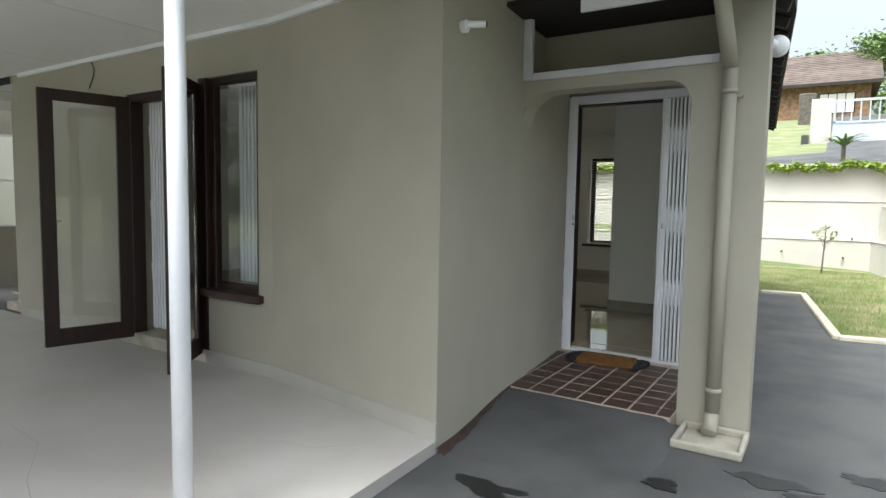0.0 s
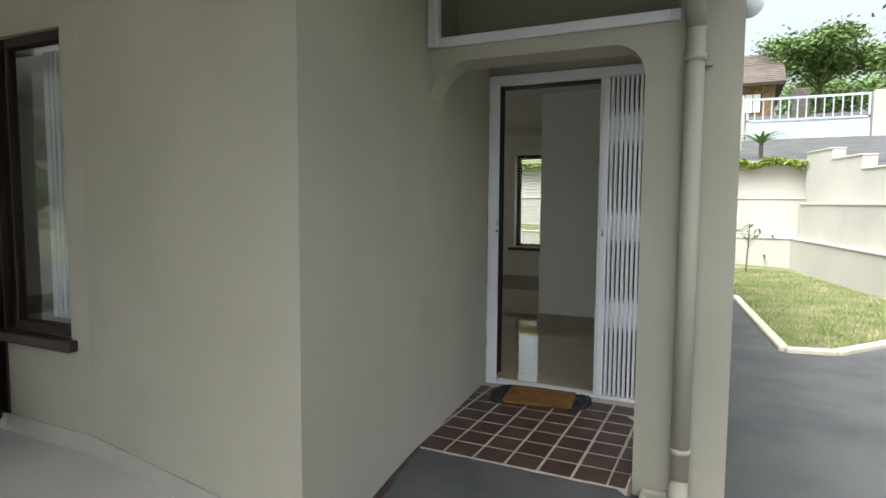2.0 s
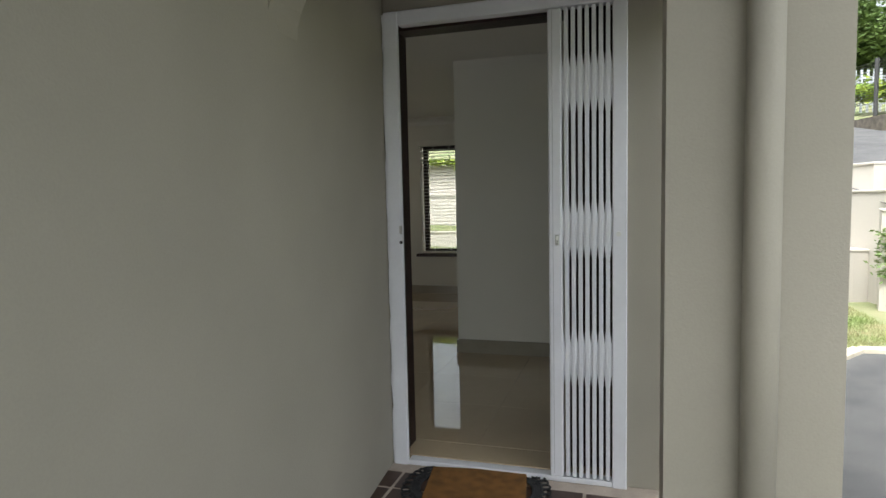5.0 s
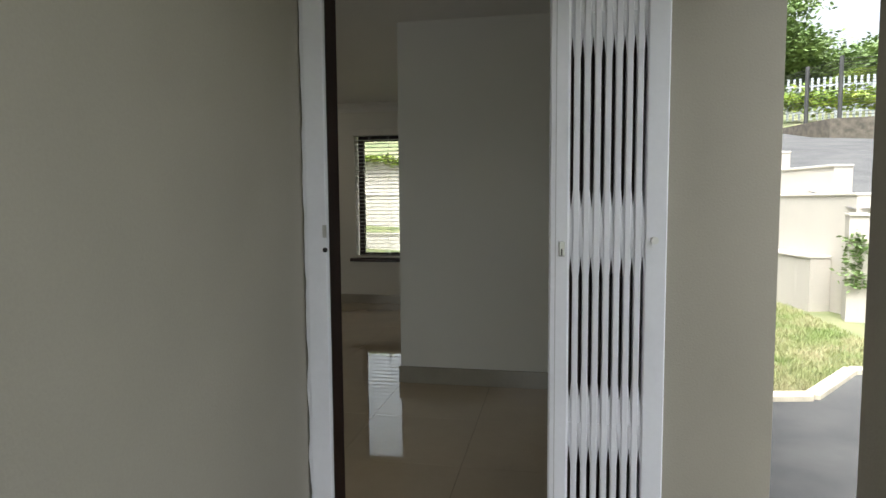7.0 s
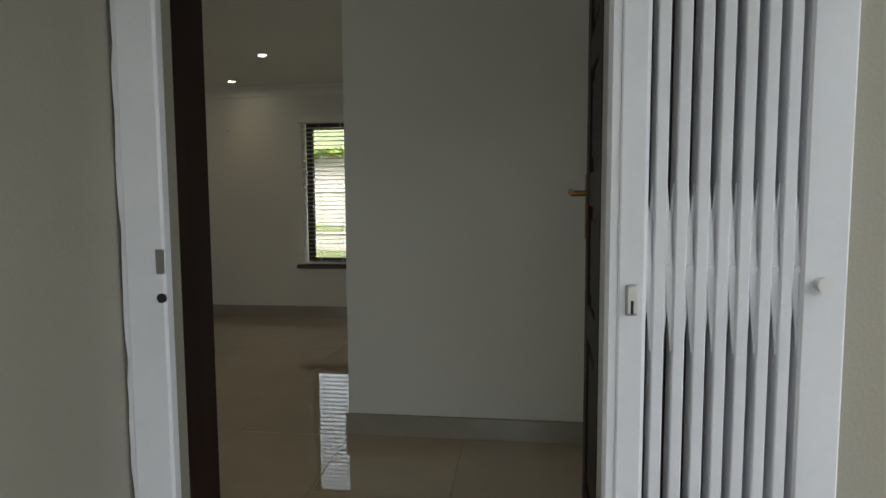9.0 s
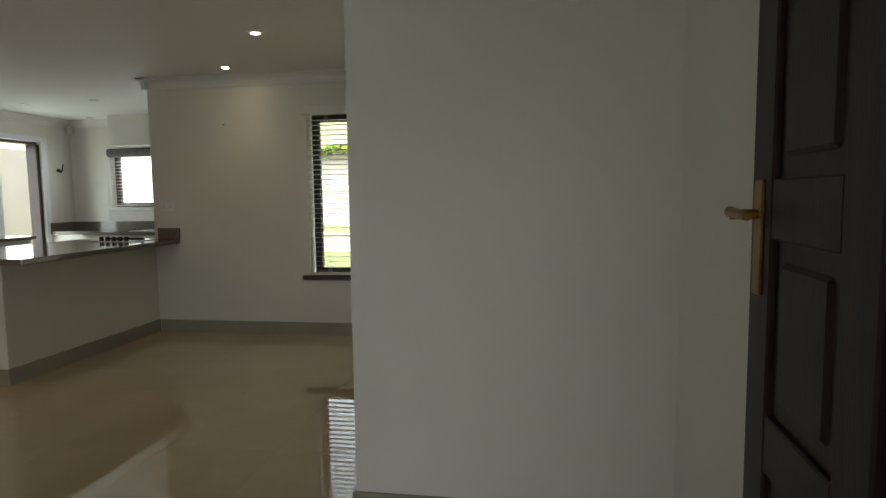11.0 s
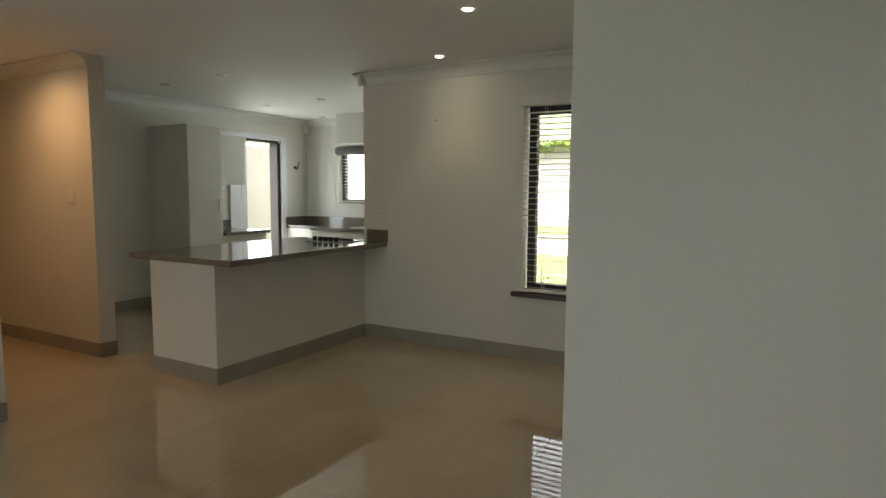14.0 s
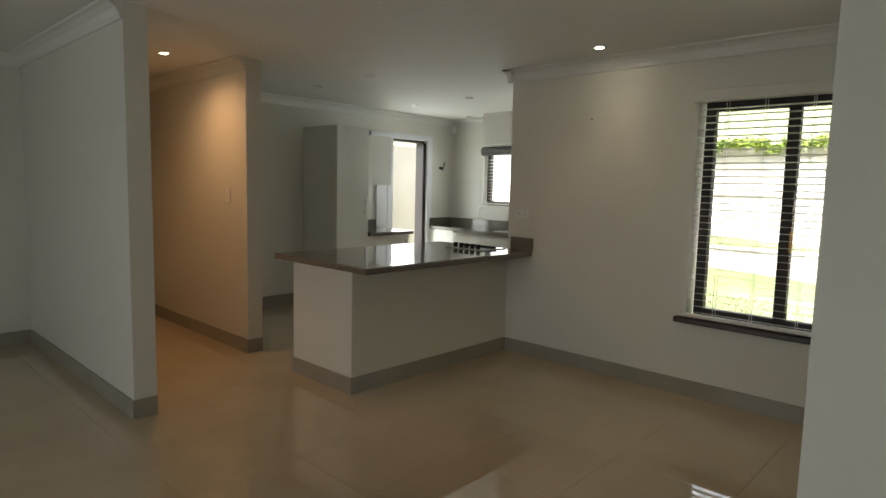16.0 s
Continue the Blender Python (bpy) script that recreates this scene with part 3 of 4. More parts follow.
DW, DT = .80, .04
for x0, x1 in [(0, .10), (DW - .10, DW), (DW / 2 - .05, DW / 2 + .05)]:
    part("stile", B1(x0, 0, ZF + .01, x1, DT, 2.2, .004), WOOD, fd)
for z0, z1 in [(ZF + .01, .45), (.92, 1.02), (1.32, 1.42), (1.72, 1.81), (2.1, 2.2)]:
    for x0, x1 in [(.10, DW / 2 - .05), (DW / 2 + .05, DW - .10)]:
        part("rail", B1(x0, .001, z0, x1, DT - .001, z1, .003), WOOD, fd)
for z0, z1 in [(.45, .92), (1.02, 1.32), (1.42, 1.72), (1.81, 2.1)]:
    for x0, x1 in [(.10, DW / 2 - .05), (DW / 2 + .05, DW - .10)]:
        bm = B1(x0, .012, z0, x1, DT - .012, z1)
        box(bm, x0 + .03, .004, z0 + .03, x1 - .03, DT - .004, z1 - .03, .012)
        part("raised_panel", bm, WOOD, fd)
hp = part("handle_plate", B1(DW - .07, DT, 1.22, DW - .03, DT + .006, 1.42, .002), BRASS, fd, "worn brass lock plate")
bm = tube(B(), (DW - .05, DT, 1.36), (DW - .05, DT + .05, 1.36), .009, 10)
tube(bm, (DW - .05, DT + .05, 1.365), (DW - .15, DT + .052, 1.36), .010, 10, .007)
part("lever", bm, BRASS, hp)
hp = part("handle_plate", B1(DW - .07, -.006, 1.22, DW - .03, 0, 1.42, .002), BRASS, fd, "worn brass lock plate")
bm = tube(B(), (DW - .05, 0, 1.36), (DW - .05, -.05, 1.36), .009, 10)
tube(bm, (DW - .05, -.05, 1.365), (DW - .15, -.052, 1.36), .010, 10, .007)
part("lever", bm, BRASS, hp)

# ---- rooms behind the entrance ----

def to_size(made):
    """Sets the rooms behind the entrance from the drawn plan to their true size and place."""
    m = Matrix.Translation((-4.392, 8.199, ZF)) @ Matrix.Diagonal((1.144, 1.144, 1.131, 1)) @ Matrix.Translation((3.984, -7.759, -RF))
    for ob in made:
        if ob.parent is None:
            ob.matrix_basis = m @ ob.matrix_basis


before = set(scene.objects)
wall("wall_inner", "x", YI, YI + .15, XI, -.22, RF - .1, RC, WALLIN, "smooth white painted wall facing the front door")
wall("wall_inner_side", "y", XI, XI + .15, YI + .15, YF, RF - .1, RC, WALLIN, "white painted inner side wall")
wall("wall_far", "x", YF, YF + .22, -3.99, -.45, 0, RC + .3, WALLIN, "cream painted dining wall with a window", [(-2.62, -1.56, .74, 2.06)])
struct("wall_kitchen_side", B1(-3.99, YF + .22, 0, -3.75, YK + .2, RC + .3), WALLIN, "cream painted kitchen side wall")
wall("wall_kitchen_far", "x", YK, YK + .2, XK - .2, -3.95, 0, RC + .3, WALLIN, "cream painted kitchen end wall", [(-6.07, -4.95, 1.28, 2.0)])
wall("wall_kitchen_west", "y", XK - .2, XK, 7.87, YK, 0, RC + .3, WALLIN, "cream painted kitchen wall with the back door", [(10.40, 10.98, RF, 2.09)])
struct("wall_hall", B1(-7.4, 7.755, RF - .1, -5.184, 7.87, RC), WALLIN, "cream painted hall wall in lamp light")
struct("wall_hall_end", B1(-7.4, 6.83, RF - .1, -7.2, 7.755, RC), WALLIN, "cream painted wall closing the hall")
struct("wall_stub", B1(-7.4, 6.714, RF - .1, -4.455, 6.83, RC), WALLIN, "white painted wall between lounge and hall")
# skirtings of tile
def skirting(x0, y0, x1, y1):
    struct("baseboard", B1(x0, y0, RF, x1, y1, RF + .1, .002), SKIRT, "grey-beige tile skirting", "baseboard")
skirting(XI, YI - .012, -.115, YI)
skirting(XI - .012, YI - .012, XI, YF)
skirting(-3.97, YF - .012, XI - .012, YF)
skirting(-4.455, 6.702, -4.443, 6.83)
skirting(XL, 6.702, -4.455, 6.714)
skirting(XL, 3.4, XL + .012, 6.702)
skirting(-7.2, 7.743, -5.172, 7.755)
skirting(-5.184, 7.755, -5.172, 7.87)
skirting(XK, 7.9, XK + .012, 9.16)
skirting(-7.2, 6.83, -7.188, 7.743)

# cornices
def cornice(p, q, nx, ny):
    """A coved strip along p..q that leaves the wall towards (nx, ny)."""
    bm = B()
    prof = [(0, -.085), (.012, -.085), (.016, -.06), (.032, -.034), (.06, -.016), (.085, -.012), (.085, 0), (0, 0)]
    ends = []
    for e in (p, q):
        ends.append([bm.verts.new((e[0] + nx * u, e[1] + ny * u, RC + v)) for u, v in prof])
    a, b = ends
    for i in range(len(prof)):
        j = (i + 1) % len(prof)
        bm.faces.new((a[i], a[j], b[j], b[i]))
    bm.faces.new(a)
    bm.faces.new(b)
    bmesh.ops.recalc_face_normals(bm, faces=bm.faces)
    struct("trim_cornice", bm, CEIL, "white coved cornice", "trim")
cornice((-4.03, YF), (XI, YF), 0, -1)
cornice((-3.95, YF - .085), (-3.95, YK), -1, 0)
cornice((XK, 7.87), (XK, YK), 1, 0)
cornice((XK, YK), (-3.95, YK), 0, -1)
cornice((XL, 6.714), (-4.455, 6.714), 0, -1)
cornice((-7.2, 7.755), (-5.184, 7.755), 0, -1)
cornice((XL, 2.95), (XL, 6.714), 1, 0)

# ---- downlights ----
def downlight(x, y, power):
    o = thing("downlight", "small round recessed ceiling downlight" + (", lit warm white" if power else ", switched off"), "downlight", "ceiling downlights", (x, y, RC))
    bm = B()
    n = 24
    rings = [(.042, -.001), (.042, -.006), (.034, -.008), (.030, -.001)]
    vs = [[bm.verts.new((r * math.cos(i / n * math.tau), r * math.sin(i / n * math.tau), z)) for i in range(n)] for r, z in rings]
    for a, b in zip(vs, vs[1:]):
        for i in range(n):
            bm.faces.new((a[i], a[(i + 1) % n], b[(i + 1) % n], b[i]))
    part("bezel", bm, STEEL, o, "white metal ring")
    bm = B()
    bmesh.ops.create_cone(bm, cap_ends=True, segments=20, radius1=.024, radius2=.022, depth=.004, matrix=Matrix.Translation((0, 0, -.0035)))
    part("bulb", bm, BULB if power else PLUG, o, "glowing bulb" if power else "")
    if power:
        la = new("downlight_beam", bpy.data.lights.new("downlight_beam", 'SPOT'))
        la.data.energy, la.data.color, la.data.spot_size, la.data.spot_blend, la.data.shadow_soft_size = power, (1, .52, .22) if power > 3 else (1, .75, .5), radians(165 if power > 3 else 108), 1.0, .04
        la.location = (x, y, RC - .02)
for x, y, p in [(-2.46, 8.083, DINE), (-3.117, 8.936, DINE), (-5.5, 7.33, HALL), (-5.0, 8.72, 0), (-5.79, 8.78, 0), (-5.12, 10.05, 0), (-5.95, 10.12, 0), (-6.1, 11.2, 0)]:
    downlight(x, y, p)

# ---- dining window with blind ----
w2 = casement("window_2", -2.60, -1.56, YF + .06, .76, 2.06, (-2.13,), "dark timber dining window with two panes")
part("window_sill", B1(-2.68, YF - .045, .725, -1.50, YF + .06, .76, .006), WOODH, w2, "dark timber sill")
part("handle", B1(-2.105, YF + .045, 1.2, -2.09, YF + .06, 1.32, .003), BRASS, w2)
def blind(x0, x1, y, z0, z1, pitch, label, tilt=12, cords=()):
    o = thing("venetian_blind", label, "blind")
    part("valance", B1(x0 - .02, y - .035, z1 - .005, x1 + .02, y + .025, z1 + .06, .003), SLAT, o)
    me = mesh_of("slat", B1(x0, -.0125, -.001, x1, .0125, .001), SLAT)
    n = int((z1 - z0 - .03) / pitch)
    for i in range(n):
        s = new("slat", me)
        s.parent = o
        s.location, s.rotation_euler = (0, y, z0 + .035 + i * pitch), (radians(tilt), 0, 0)
    part("bottom_rail", B1(x0, y - .025, z0 + .004, x1, y + .025, z0 + .022, .004), SLAT, o)
    for c in cords:
        for dy in (-.024, .024):
            part("cord", B1(c - .0012, y + dy - .001, z0 + .01, c + .0012, y + dy + .001, z1), SLAT, o)
blind(-2.62, -1.54, YF - .02, .765, 2.06, .039, "white slatted venetian blind over the dining window", -8, (-2.45, -2.25, -2.02, -1.82))

# ---- kitchen ----
pn = thing("peninsula", "white breakfast counter base with grey tile skirting", "kitchen counter")
part("body", B1(-4.60, 7.76, RF, -3.985, YF - .002, 1.02, .003), WALLIN, pn)
part("skirting", B1(-4.60, 7.748, RF, -3.973, 7.76, RF + .1), SKIRT, pn)
part("skirting", B1(-3.985, 7.76, RF, -3.973, YF - .013, RF + .1), SKIRT, pn)
wt = thing("worktop", "polished grey-brown granite breakfast counter top", "worktop")
part("slab", B1(-4.70, 7.68, 1.022, -3.76, YF - .002, 1.06, .008, 2), GRANITE, wt)
part("upstand", B1(-3.95, YF - .022, 1.06, -3.755, YF - .002, 1.155, .003), GRANITE, wt)
hb = thing("gas_hob", "steel gas hob set into the counter", "hob")
part("plate", B1(-4.34, 8.93, 1.06, -3.98, 9.22, 1.066, .003), STEEL, hb)
for i in range(5):
    part("knob", tube(B(), (-4.27 + i * .055, 8.97, 1.066), (-4.27 + i * .055, 8.97, 1.10), .016, 12), BLACK, hb)
for x in (-4.25, -4.07):
    for y in (9.10,):
        part("pan_support", B1(x - .08, y - .008, 1.066, x + .08, y + .008, 1.082), BLACK, hb)
def cabinet(name, x0, y0, z0, x1, y1, z1, label, doors=1, handle_at=None):
    """A unit against the west wall, doors to the east."""
    o = thing(name, label, "cabinet", "kitchen units")
    part("body", B1(x0, y0, z0, x1 - .02, y1, z1), CAB, o)
    w = (y1 - y0) / doors
    for i in range(doors):
        d = part("door", B1(x1 - .02, y0 + i * w + .002, z0 + .002, x1, y0 + (i + 1) * w - .002, z1 - .002, .002), CAB, o)
        if handle_at:
            hy = y0 + (i + 1) * w - .06
            bm = tube(B(), (x1 + .03, hy, handle_at - .08), (x1 + .03, hy, handle_at + .08), .006, 8)
            tube(bm, (x1, hy, handle_at - .06), (x1 + .03, hy, handle_at - .06), .005, 8)
            tube(bm, (x1, hy, handle_at + .06), (x1 + .03, hy, handle_at + .06), .005, 8)
            part("handle", bm, STEEL, d, "steel bar handle")
cabinet("tall_cabinet", XK, 9.16, RF, -6.02, 9.56, 2.10, "tall white laminate pantry cabinet", 1, 1.30)
cabinet("wall_cabinet", XK, 9.57, 1.52, -6.26, 10.08, 2.06, "white laminate wall cabinet")
cabinet("base_cabinet", XK, 9.57, RF, -6.04, 10.16, .99, "white laminate base cabinet", 1, .85)
part("splash", B1(XK, 9.57, 1.03, XK + .02, 10.16, 1.12), GRANITE, tagged(part("worktop_small", B1(XK, 9.57, .99, -5.99, 10.18, 1.025, .004), GRANITE), "grey granite worktop beside the back door", "worktop"))
o = thing("corner_units", "white laminate base units under the window", "cabinet", "kitchen units")
part("body", B1(XK, 11.05, RF, XK + .58, YK, .98), CAB, o)
part("body", B1(XK + .58, 10.87, RF, -3.95, YK, .98), CAB, o)
for i in range(4):
    part("door", B1(-6.0 + i * .5, 10.85, RF + .1, -5.505 + i * .5, 10.87, .96, .002), CAB, o)
o = thing("worktop_sink", "grey granite worktop with upstand along the kitchen wall", "worktop")
part("slab", B1(XK, 11.03, .982, XK + .6, YK, 1.02, .004), GRANITE, o)
part("slab", B1(XK + .6, 10.83, .982, -3.95, YK, 1.02, .004), GRANITE, o)
part("upstand", B1(XK + .02, YK - .02, 1.02, -3.95, YK, 1.12), GRANITE, o)
part("upstand", B1(XK, 11.03, 1.02, XK + .02, YK, 1.12), GRANITE, o)
sk = thing("sink", "steel inset sink with tall mixer tap", "sink")
part("rim", B1(-5.5, 10.95, 1.02, -4.6, 11.35, 1.026, .003), STEEL, sk)
bm = tube(B(), (-4.95, 11.38, 1.02), (-4.95, 11.38, 1.24), .012, 10)
tube(bm, (-4.95, 11.38, 1.24), (-4.95, 11.2, 1.26), .010, 10)
part("tap", bm, STEEL, sk)
struct("tile_splashback", B1(XK + .02, YK - .006, 1.12, -6.11, YK, 1.62), CAB, "pale tiled splashback", "trim")
struct("bulkhead", B1(-5.76, 11.05, 2.03, -3.95, YK, RC), WALLIN, "cream boxed-in bulkhead over the window", "trim")
w3 = casement("window_3", -6.05, -4.97, YK + .06, 1.30, 2.0, (), "dark timber kitchen window")
part("window_sill", B1(-6.11, YK - .02, 1.26, -4.91, YK + .06, 1.30, .004), SLAT, w3)
blind(-6.05, -4.95, YK - .03, 1.31, 1.93, .04, "white slatted venetian blind over the kitchen window", -6)
o = thing("roll_blind", "grey fabric valance rolled above the kitchen blind", "blind")
part("roll", tube(B(), (-6.0, YK - .09, 1.97), (-4.85, YK - .09, 1.97), .055, 16), GREYF, o)
part("panel", B1(XK, 10.14, 1.03, XK + .03, 10.30, 2.08, .003), WHITE, thing("folded_door_panel", "white painted panel folded beside the back door", "door panel"))
# back door
bd = tagged(new("door_back"), "open back door with white architrave and dark frame", "door", kind="structure")
part("architrave", B1(XK, 10.32, RF, XK + .015, 10.40, 2.15), WHITE, bd)
part("architrave", B1(XK, 10.98, RF, XK + .015, 11.06, 2.15), WHITE, bd)
part("architrave", B1(XK, 10.40, 2.09, XK + .015, 10.98, 2.15), WHITE, bd)
part("jamb", B1(XK - .15, 10.40, RF, XK - .05, 10.43, 2.06), WOOD, bd)
part("jamb", B1(XK - .15, 10.93, RF, XK - .02, 10.98, 2.06), WOOD, bd)
part("head", B1(XK - .15, 10.40, 2.06, XK - .05, 10.98, 2.09), WOOD, bd)
tagged(part("sliding_grille_box", B1(XK, 10.02, 2.09, XK + .06, 10.38, 2.135, .004), WHITE), "white track end of the back door grille", "grille")
hk = thing("wall_hook", "dark metal bracket hook on the kitchen wall", "hook")
bm = tube(B(), (XK, 11.2, 1.76), (XK + .05, 11.22, 1.74), .008, 8)
tube(bm, (XK + .05, 11.22, 1.74), (XK + .07, 11.23, 1.84), .007, 8)
tube(bm, (XK + .05, 11.2, 1.76), (XK + .04, 11.17, 1.77), .014, 8)
part("arm", bm, BLACK, hk)
def socket(x, y, z, face):
    o = thing("wall_socket", "white double wall socket plate", "socket", "wall sockets", (x, y, z))
    if face == "x":
        o.rotation_euler = (0, 0, radians(90))
    part("plate", B1(-.06, -.008, -.035, .06, 0, .035, .003), PLUG, o)
    for dx in (-.03, .03):
        for a, b in ((0, .014), (-.009, -.004), (.009, -.004)):
            part("pin_hole", tube(B(), (dx + a, -.0095, b), (dx + a, -.006, b), .0035, 6), BLACK, o)
socket(-3.86, YF, 1.33, "y")
socket(XL, 6.25, .58, "x")
o = thing("light_switch", "white light switch on the hall wall", "switch", "", (-5.45, 7.755, 1.42))
part("plate", B1(-.035, -.008, -.055, .035, 0, .055, .003), PLUG, o)
part("rocker", B1(-.012, -.011, -.02, .012, -.008, .02, .001), PLUG, o)
o = thing("alarm_sensor", "small white alarm sensor in the kitchen corner", "sensor", "", (XK + .05, YK - .05, 2.27))
part("body", B1(-.03, -.03, -.05, .03, .03, .05, .012, 2), PLUG, o)
o = thing("wall_nail", "small dark nail in the dining wall", "nail", "", (-3.32, YF, 2.0))
part("shank", tube(B(), (0, 0, 0), (0, -.015, 0), .004, 6), BLACK, o)

# daylight of the open sky in the kitchen's openings
def sky_lamp(at, aim, w, h, power):
    la = new("sky_light", bpy.data.lights.new("sky_light", 'AREA'))
    la.data.shape, la.data.size, la.data.size_y, la.data.energy, la.data.color = 'RECTANGLE', w, h, power, (.95, 1, 1)
    la.matrix_world = look(at, aim)
    return la
sky_lamp((XK - .18, 10.69, 1.15), (XK + 2, 10.69, 1.1), .5, 1.75, BACKDOOR)
sky_lamp((-5.5, YK + .18, 1.64), (-5.5, YK - 2, 1.5), 1.05, .68, KWINDOW)
to_size([ob for ob in scene.objects if ob not in before])

# ---- boundary walls ----
def tier(name, pts, d, z0, z1, material=BOUND, cap=True):
    """A run of wall along plan points, d thick."""
    bm = B()
    for p, q in zip(pts, pts[1:]):
        v = Vector((q[0] - p[0], q[1] - p[1], 0))
        m = Matrix.Translation((p[0], p[1], 0)) @ Matrix.Rotation(math.atan2(v.y, v.x), 4, 'Z')
        bb = B1(0, 0, z0, v.length, d, z1)
        if cap:
            box(bb, -.01, -.02, z1, v.length + .01, d + .01, z1 + .035, .008)
        bmesh.ops.transform(bb, matrix=m, verts=bb.verts)
        t = bpy.data.meshes.new("t")
        bb.to_mesh(t)
        bb.free()
        bm.from_mesh(t)
        bpy.data.meshes.remove(t)
    return struct(name, bm, material, "pale cream plastered terraced retaining wall")
tier("wall_garden_low", [(-30, 16.55), (1.62, 15.90)], .3, -.1, .62)
tier("wall_garden_mid", [(-30, 16.75), (1.85, 16.10)], .3, -.1, 1.50)
tier("wall_garden_top", [(-30, 16.95), (2.1, 16.30)], .3, -.1, 2.38, cap=False)
struct("wall_yard", B1(-10.2, 8, -.1, -10.0, 15, 2.3), BOUND, "pale cream yard wall outside the back door")
tier("wall_drive_low", [(1.5, 15.9), (2.6, 10.9)], .25, -.1, .62)
tier("wall_drive_mid", [(1.65, 16.0), (2.95, 10.6)], .3, -.1, 1.38)
tier("wall_drive_end", [(2.62, 10.9), (2.95, 11.0)], .3, -.1, .62, cap=False)
tier("wall_drive_return", [(2.75, 10.3), (6, 9.4)], .3, -.1, 1.15)
for i, z in enumerate([2.5, 2.28, 2.02, 1.75]):
    y0 = 16.2 - i * 1.2
    tier("wall_drive_step", [(1.75 + i * .32, y0), (1.75 + i * .32 + .32, y0 - 1.2)], .25, 1.3, z)
for i, (x, z) in enumerate([(-.2, .33), (1.0, .25), (1.15, .68)]):
    tagged(part("weep_hole", tube(B(), (x, 15.75, z), (x, 16.2, z), .02, 8), BLACK), "dark weep pipe in the garden wall", "pipe", "weep holes")

# ---- greenery ----
def leaves(seed, spots, n, size, spread, flat=.6):
    """Many small bent leaves scattered round the given spots."""
    rnd = random.Random(seed)
    vs, fs = [], []
    for _ in range(n):
        c = Vector(rnd.choice(spots)) + Vector((rnd.gauss(0, spread), rnd.gauss(0, spread), rnd.gauss(0, spread * flat)))
        a = Vector((rnd.uniform(-1, 1), rnd.uniform(-1, 1), rnd.uniform(-.5, .5))).normalized()
        b = a.cross(Vector((rnd.uniform(-1, 1), rnd.uniform(-1, 1), rnd.uniform(.2, 1)))).normalized()
        s = size * rnd.uniform(.6, 1.4)
        i = len(vs)
        vs += [c - a * s, c + b * s * .4, c + a * s, c - b * s * .4]
        fs.append((i, i + 1, i + 2, i + 3))
    me = bpy.data.meshes.new("leaves")
    me.from_pydata(vs, [], fs)
    bm = bmesh.new()
    bm.from_mesh(me)
    bpy.data.meshes.remove(me)
    return bm
def tree(x, y, z, h, r, seed, label, n=5000, leaf=.22, material=LEAF):
    rnd = random.Random(seed)
    o = thing("tree", label, "tree", "", (x, y, height(x, y)))
    bm = tube(B(), (0, 0, -.3), (.1, .1, h * .45), h * .03, 9, h * .02)
    tips = []
    for i in range(9):
        a = rnd.uniform(0, math.tau)
        e = (r * .75 * math.cos(a) * rnd.uniform(.4, 1), r * .75 * math.sin(a) * rnd.uniform(.4, 1), h * rnd.uniform(.6, .95))
        tube(bm, (.1, .1, h * rnd.uniform(.3, .45)), e, h * .014, 6, h * .004)
        for k in range(4):
            tips.append((e[0] + rnd.gauss(0, r * .2), e[1] + rnd.gauss(0, r * .2), e[2] + rnd.gauss(0, h * .07)))
    part("trunk", bm, BARK, o)
    part("crown", leaves(seed, tips, n, leaf, r * .17), material, o)
tree(5.0, 47, 4, 5.4, 3.3, 1, "broad green tree with an open crown by the road", 15000, .15)
tree(10.8, 43, 4, 5.6, 3.6, 2, "dense dark green mango tree beyond the gate", 18000, .17)
tree(19.5, 44, 4, 3.4, 4.2, 3, "dense dark green tree beyond the fence", 15000, .17)
tree(15.5, 46, 4, 3.6, 3.6, 6, "dense dark green tree beyond the fence", 15000, .17)
tree(-3, 56, 4, 7, 3, 4, "tall green tree behind the neighbour's roof", 10000, .17)
tree(8, 60, 5, 4.6, 6, 8, "far green tree line behind the gate", 10000, .2)
tree(-14, -22, 0, 8, 5, 9, "green garden tree across the lawn", 5000, .3)
tree(-24, -26, 0, 9, 6, 10, "green garden tree across the lawn", 5000, .3)
tree(-34, -18, 0, 8, 6, 12, "green garden tree across the lawn", 5000, .3)
spots = [(x, 16.17 + (-x + 1.5) * .02, 2.36 - abs(noise.noise((x * 2.1, 0, 0))) * .22) for x in [-6 + i * .06 for i in range(130)]]
tagged(part("creeper", leaves(21, spots, 7000, .045, .06), LEAFY), "bright green creeper hanging over the wall top", "creeper", kind="stuff")
spots = [(-62 + 1.2 * i, -14 - .75 * i, 1.2 + abs(noise.noise((i * .4, 2, 5))) * 2.6) for i in range(66)]
tagged(part("far_wood", leaves(41, spots, 14000, .45, .9, .8), LEAF), "dark green wood at the far edge of the garden", "wood", kind="stuff")
spots = [(x, 27.5 - (x - 9) * .15, 5.0) for x in [6.8 + i * .12 for i in range(90)]]
tagged(part("hedge", leaves(22, spots, 6000, .12, .28), LEAFY), "yellow-green hedge behind the wire fence", "hedge", kind="stuff")
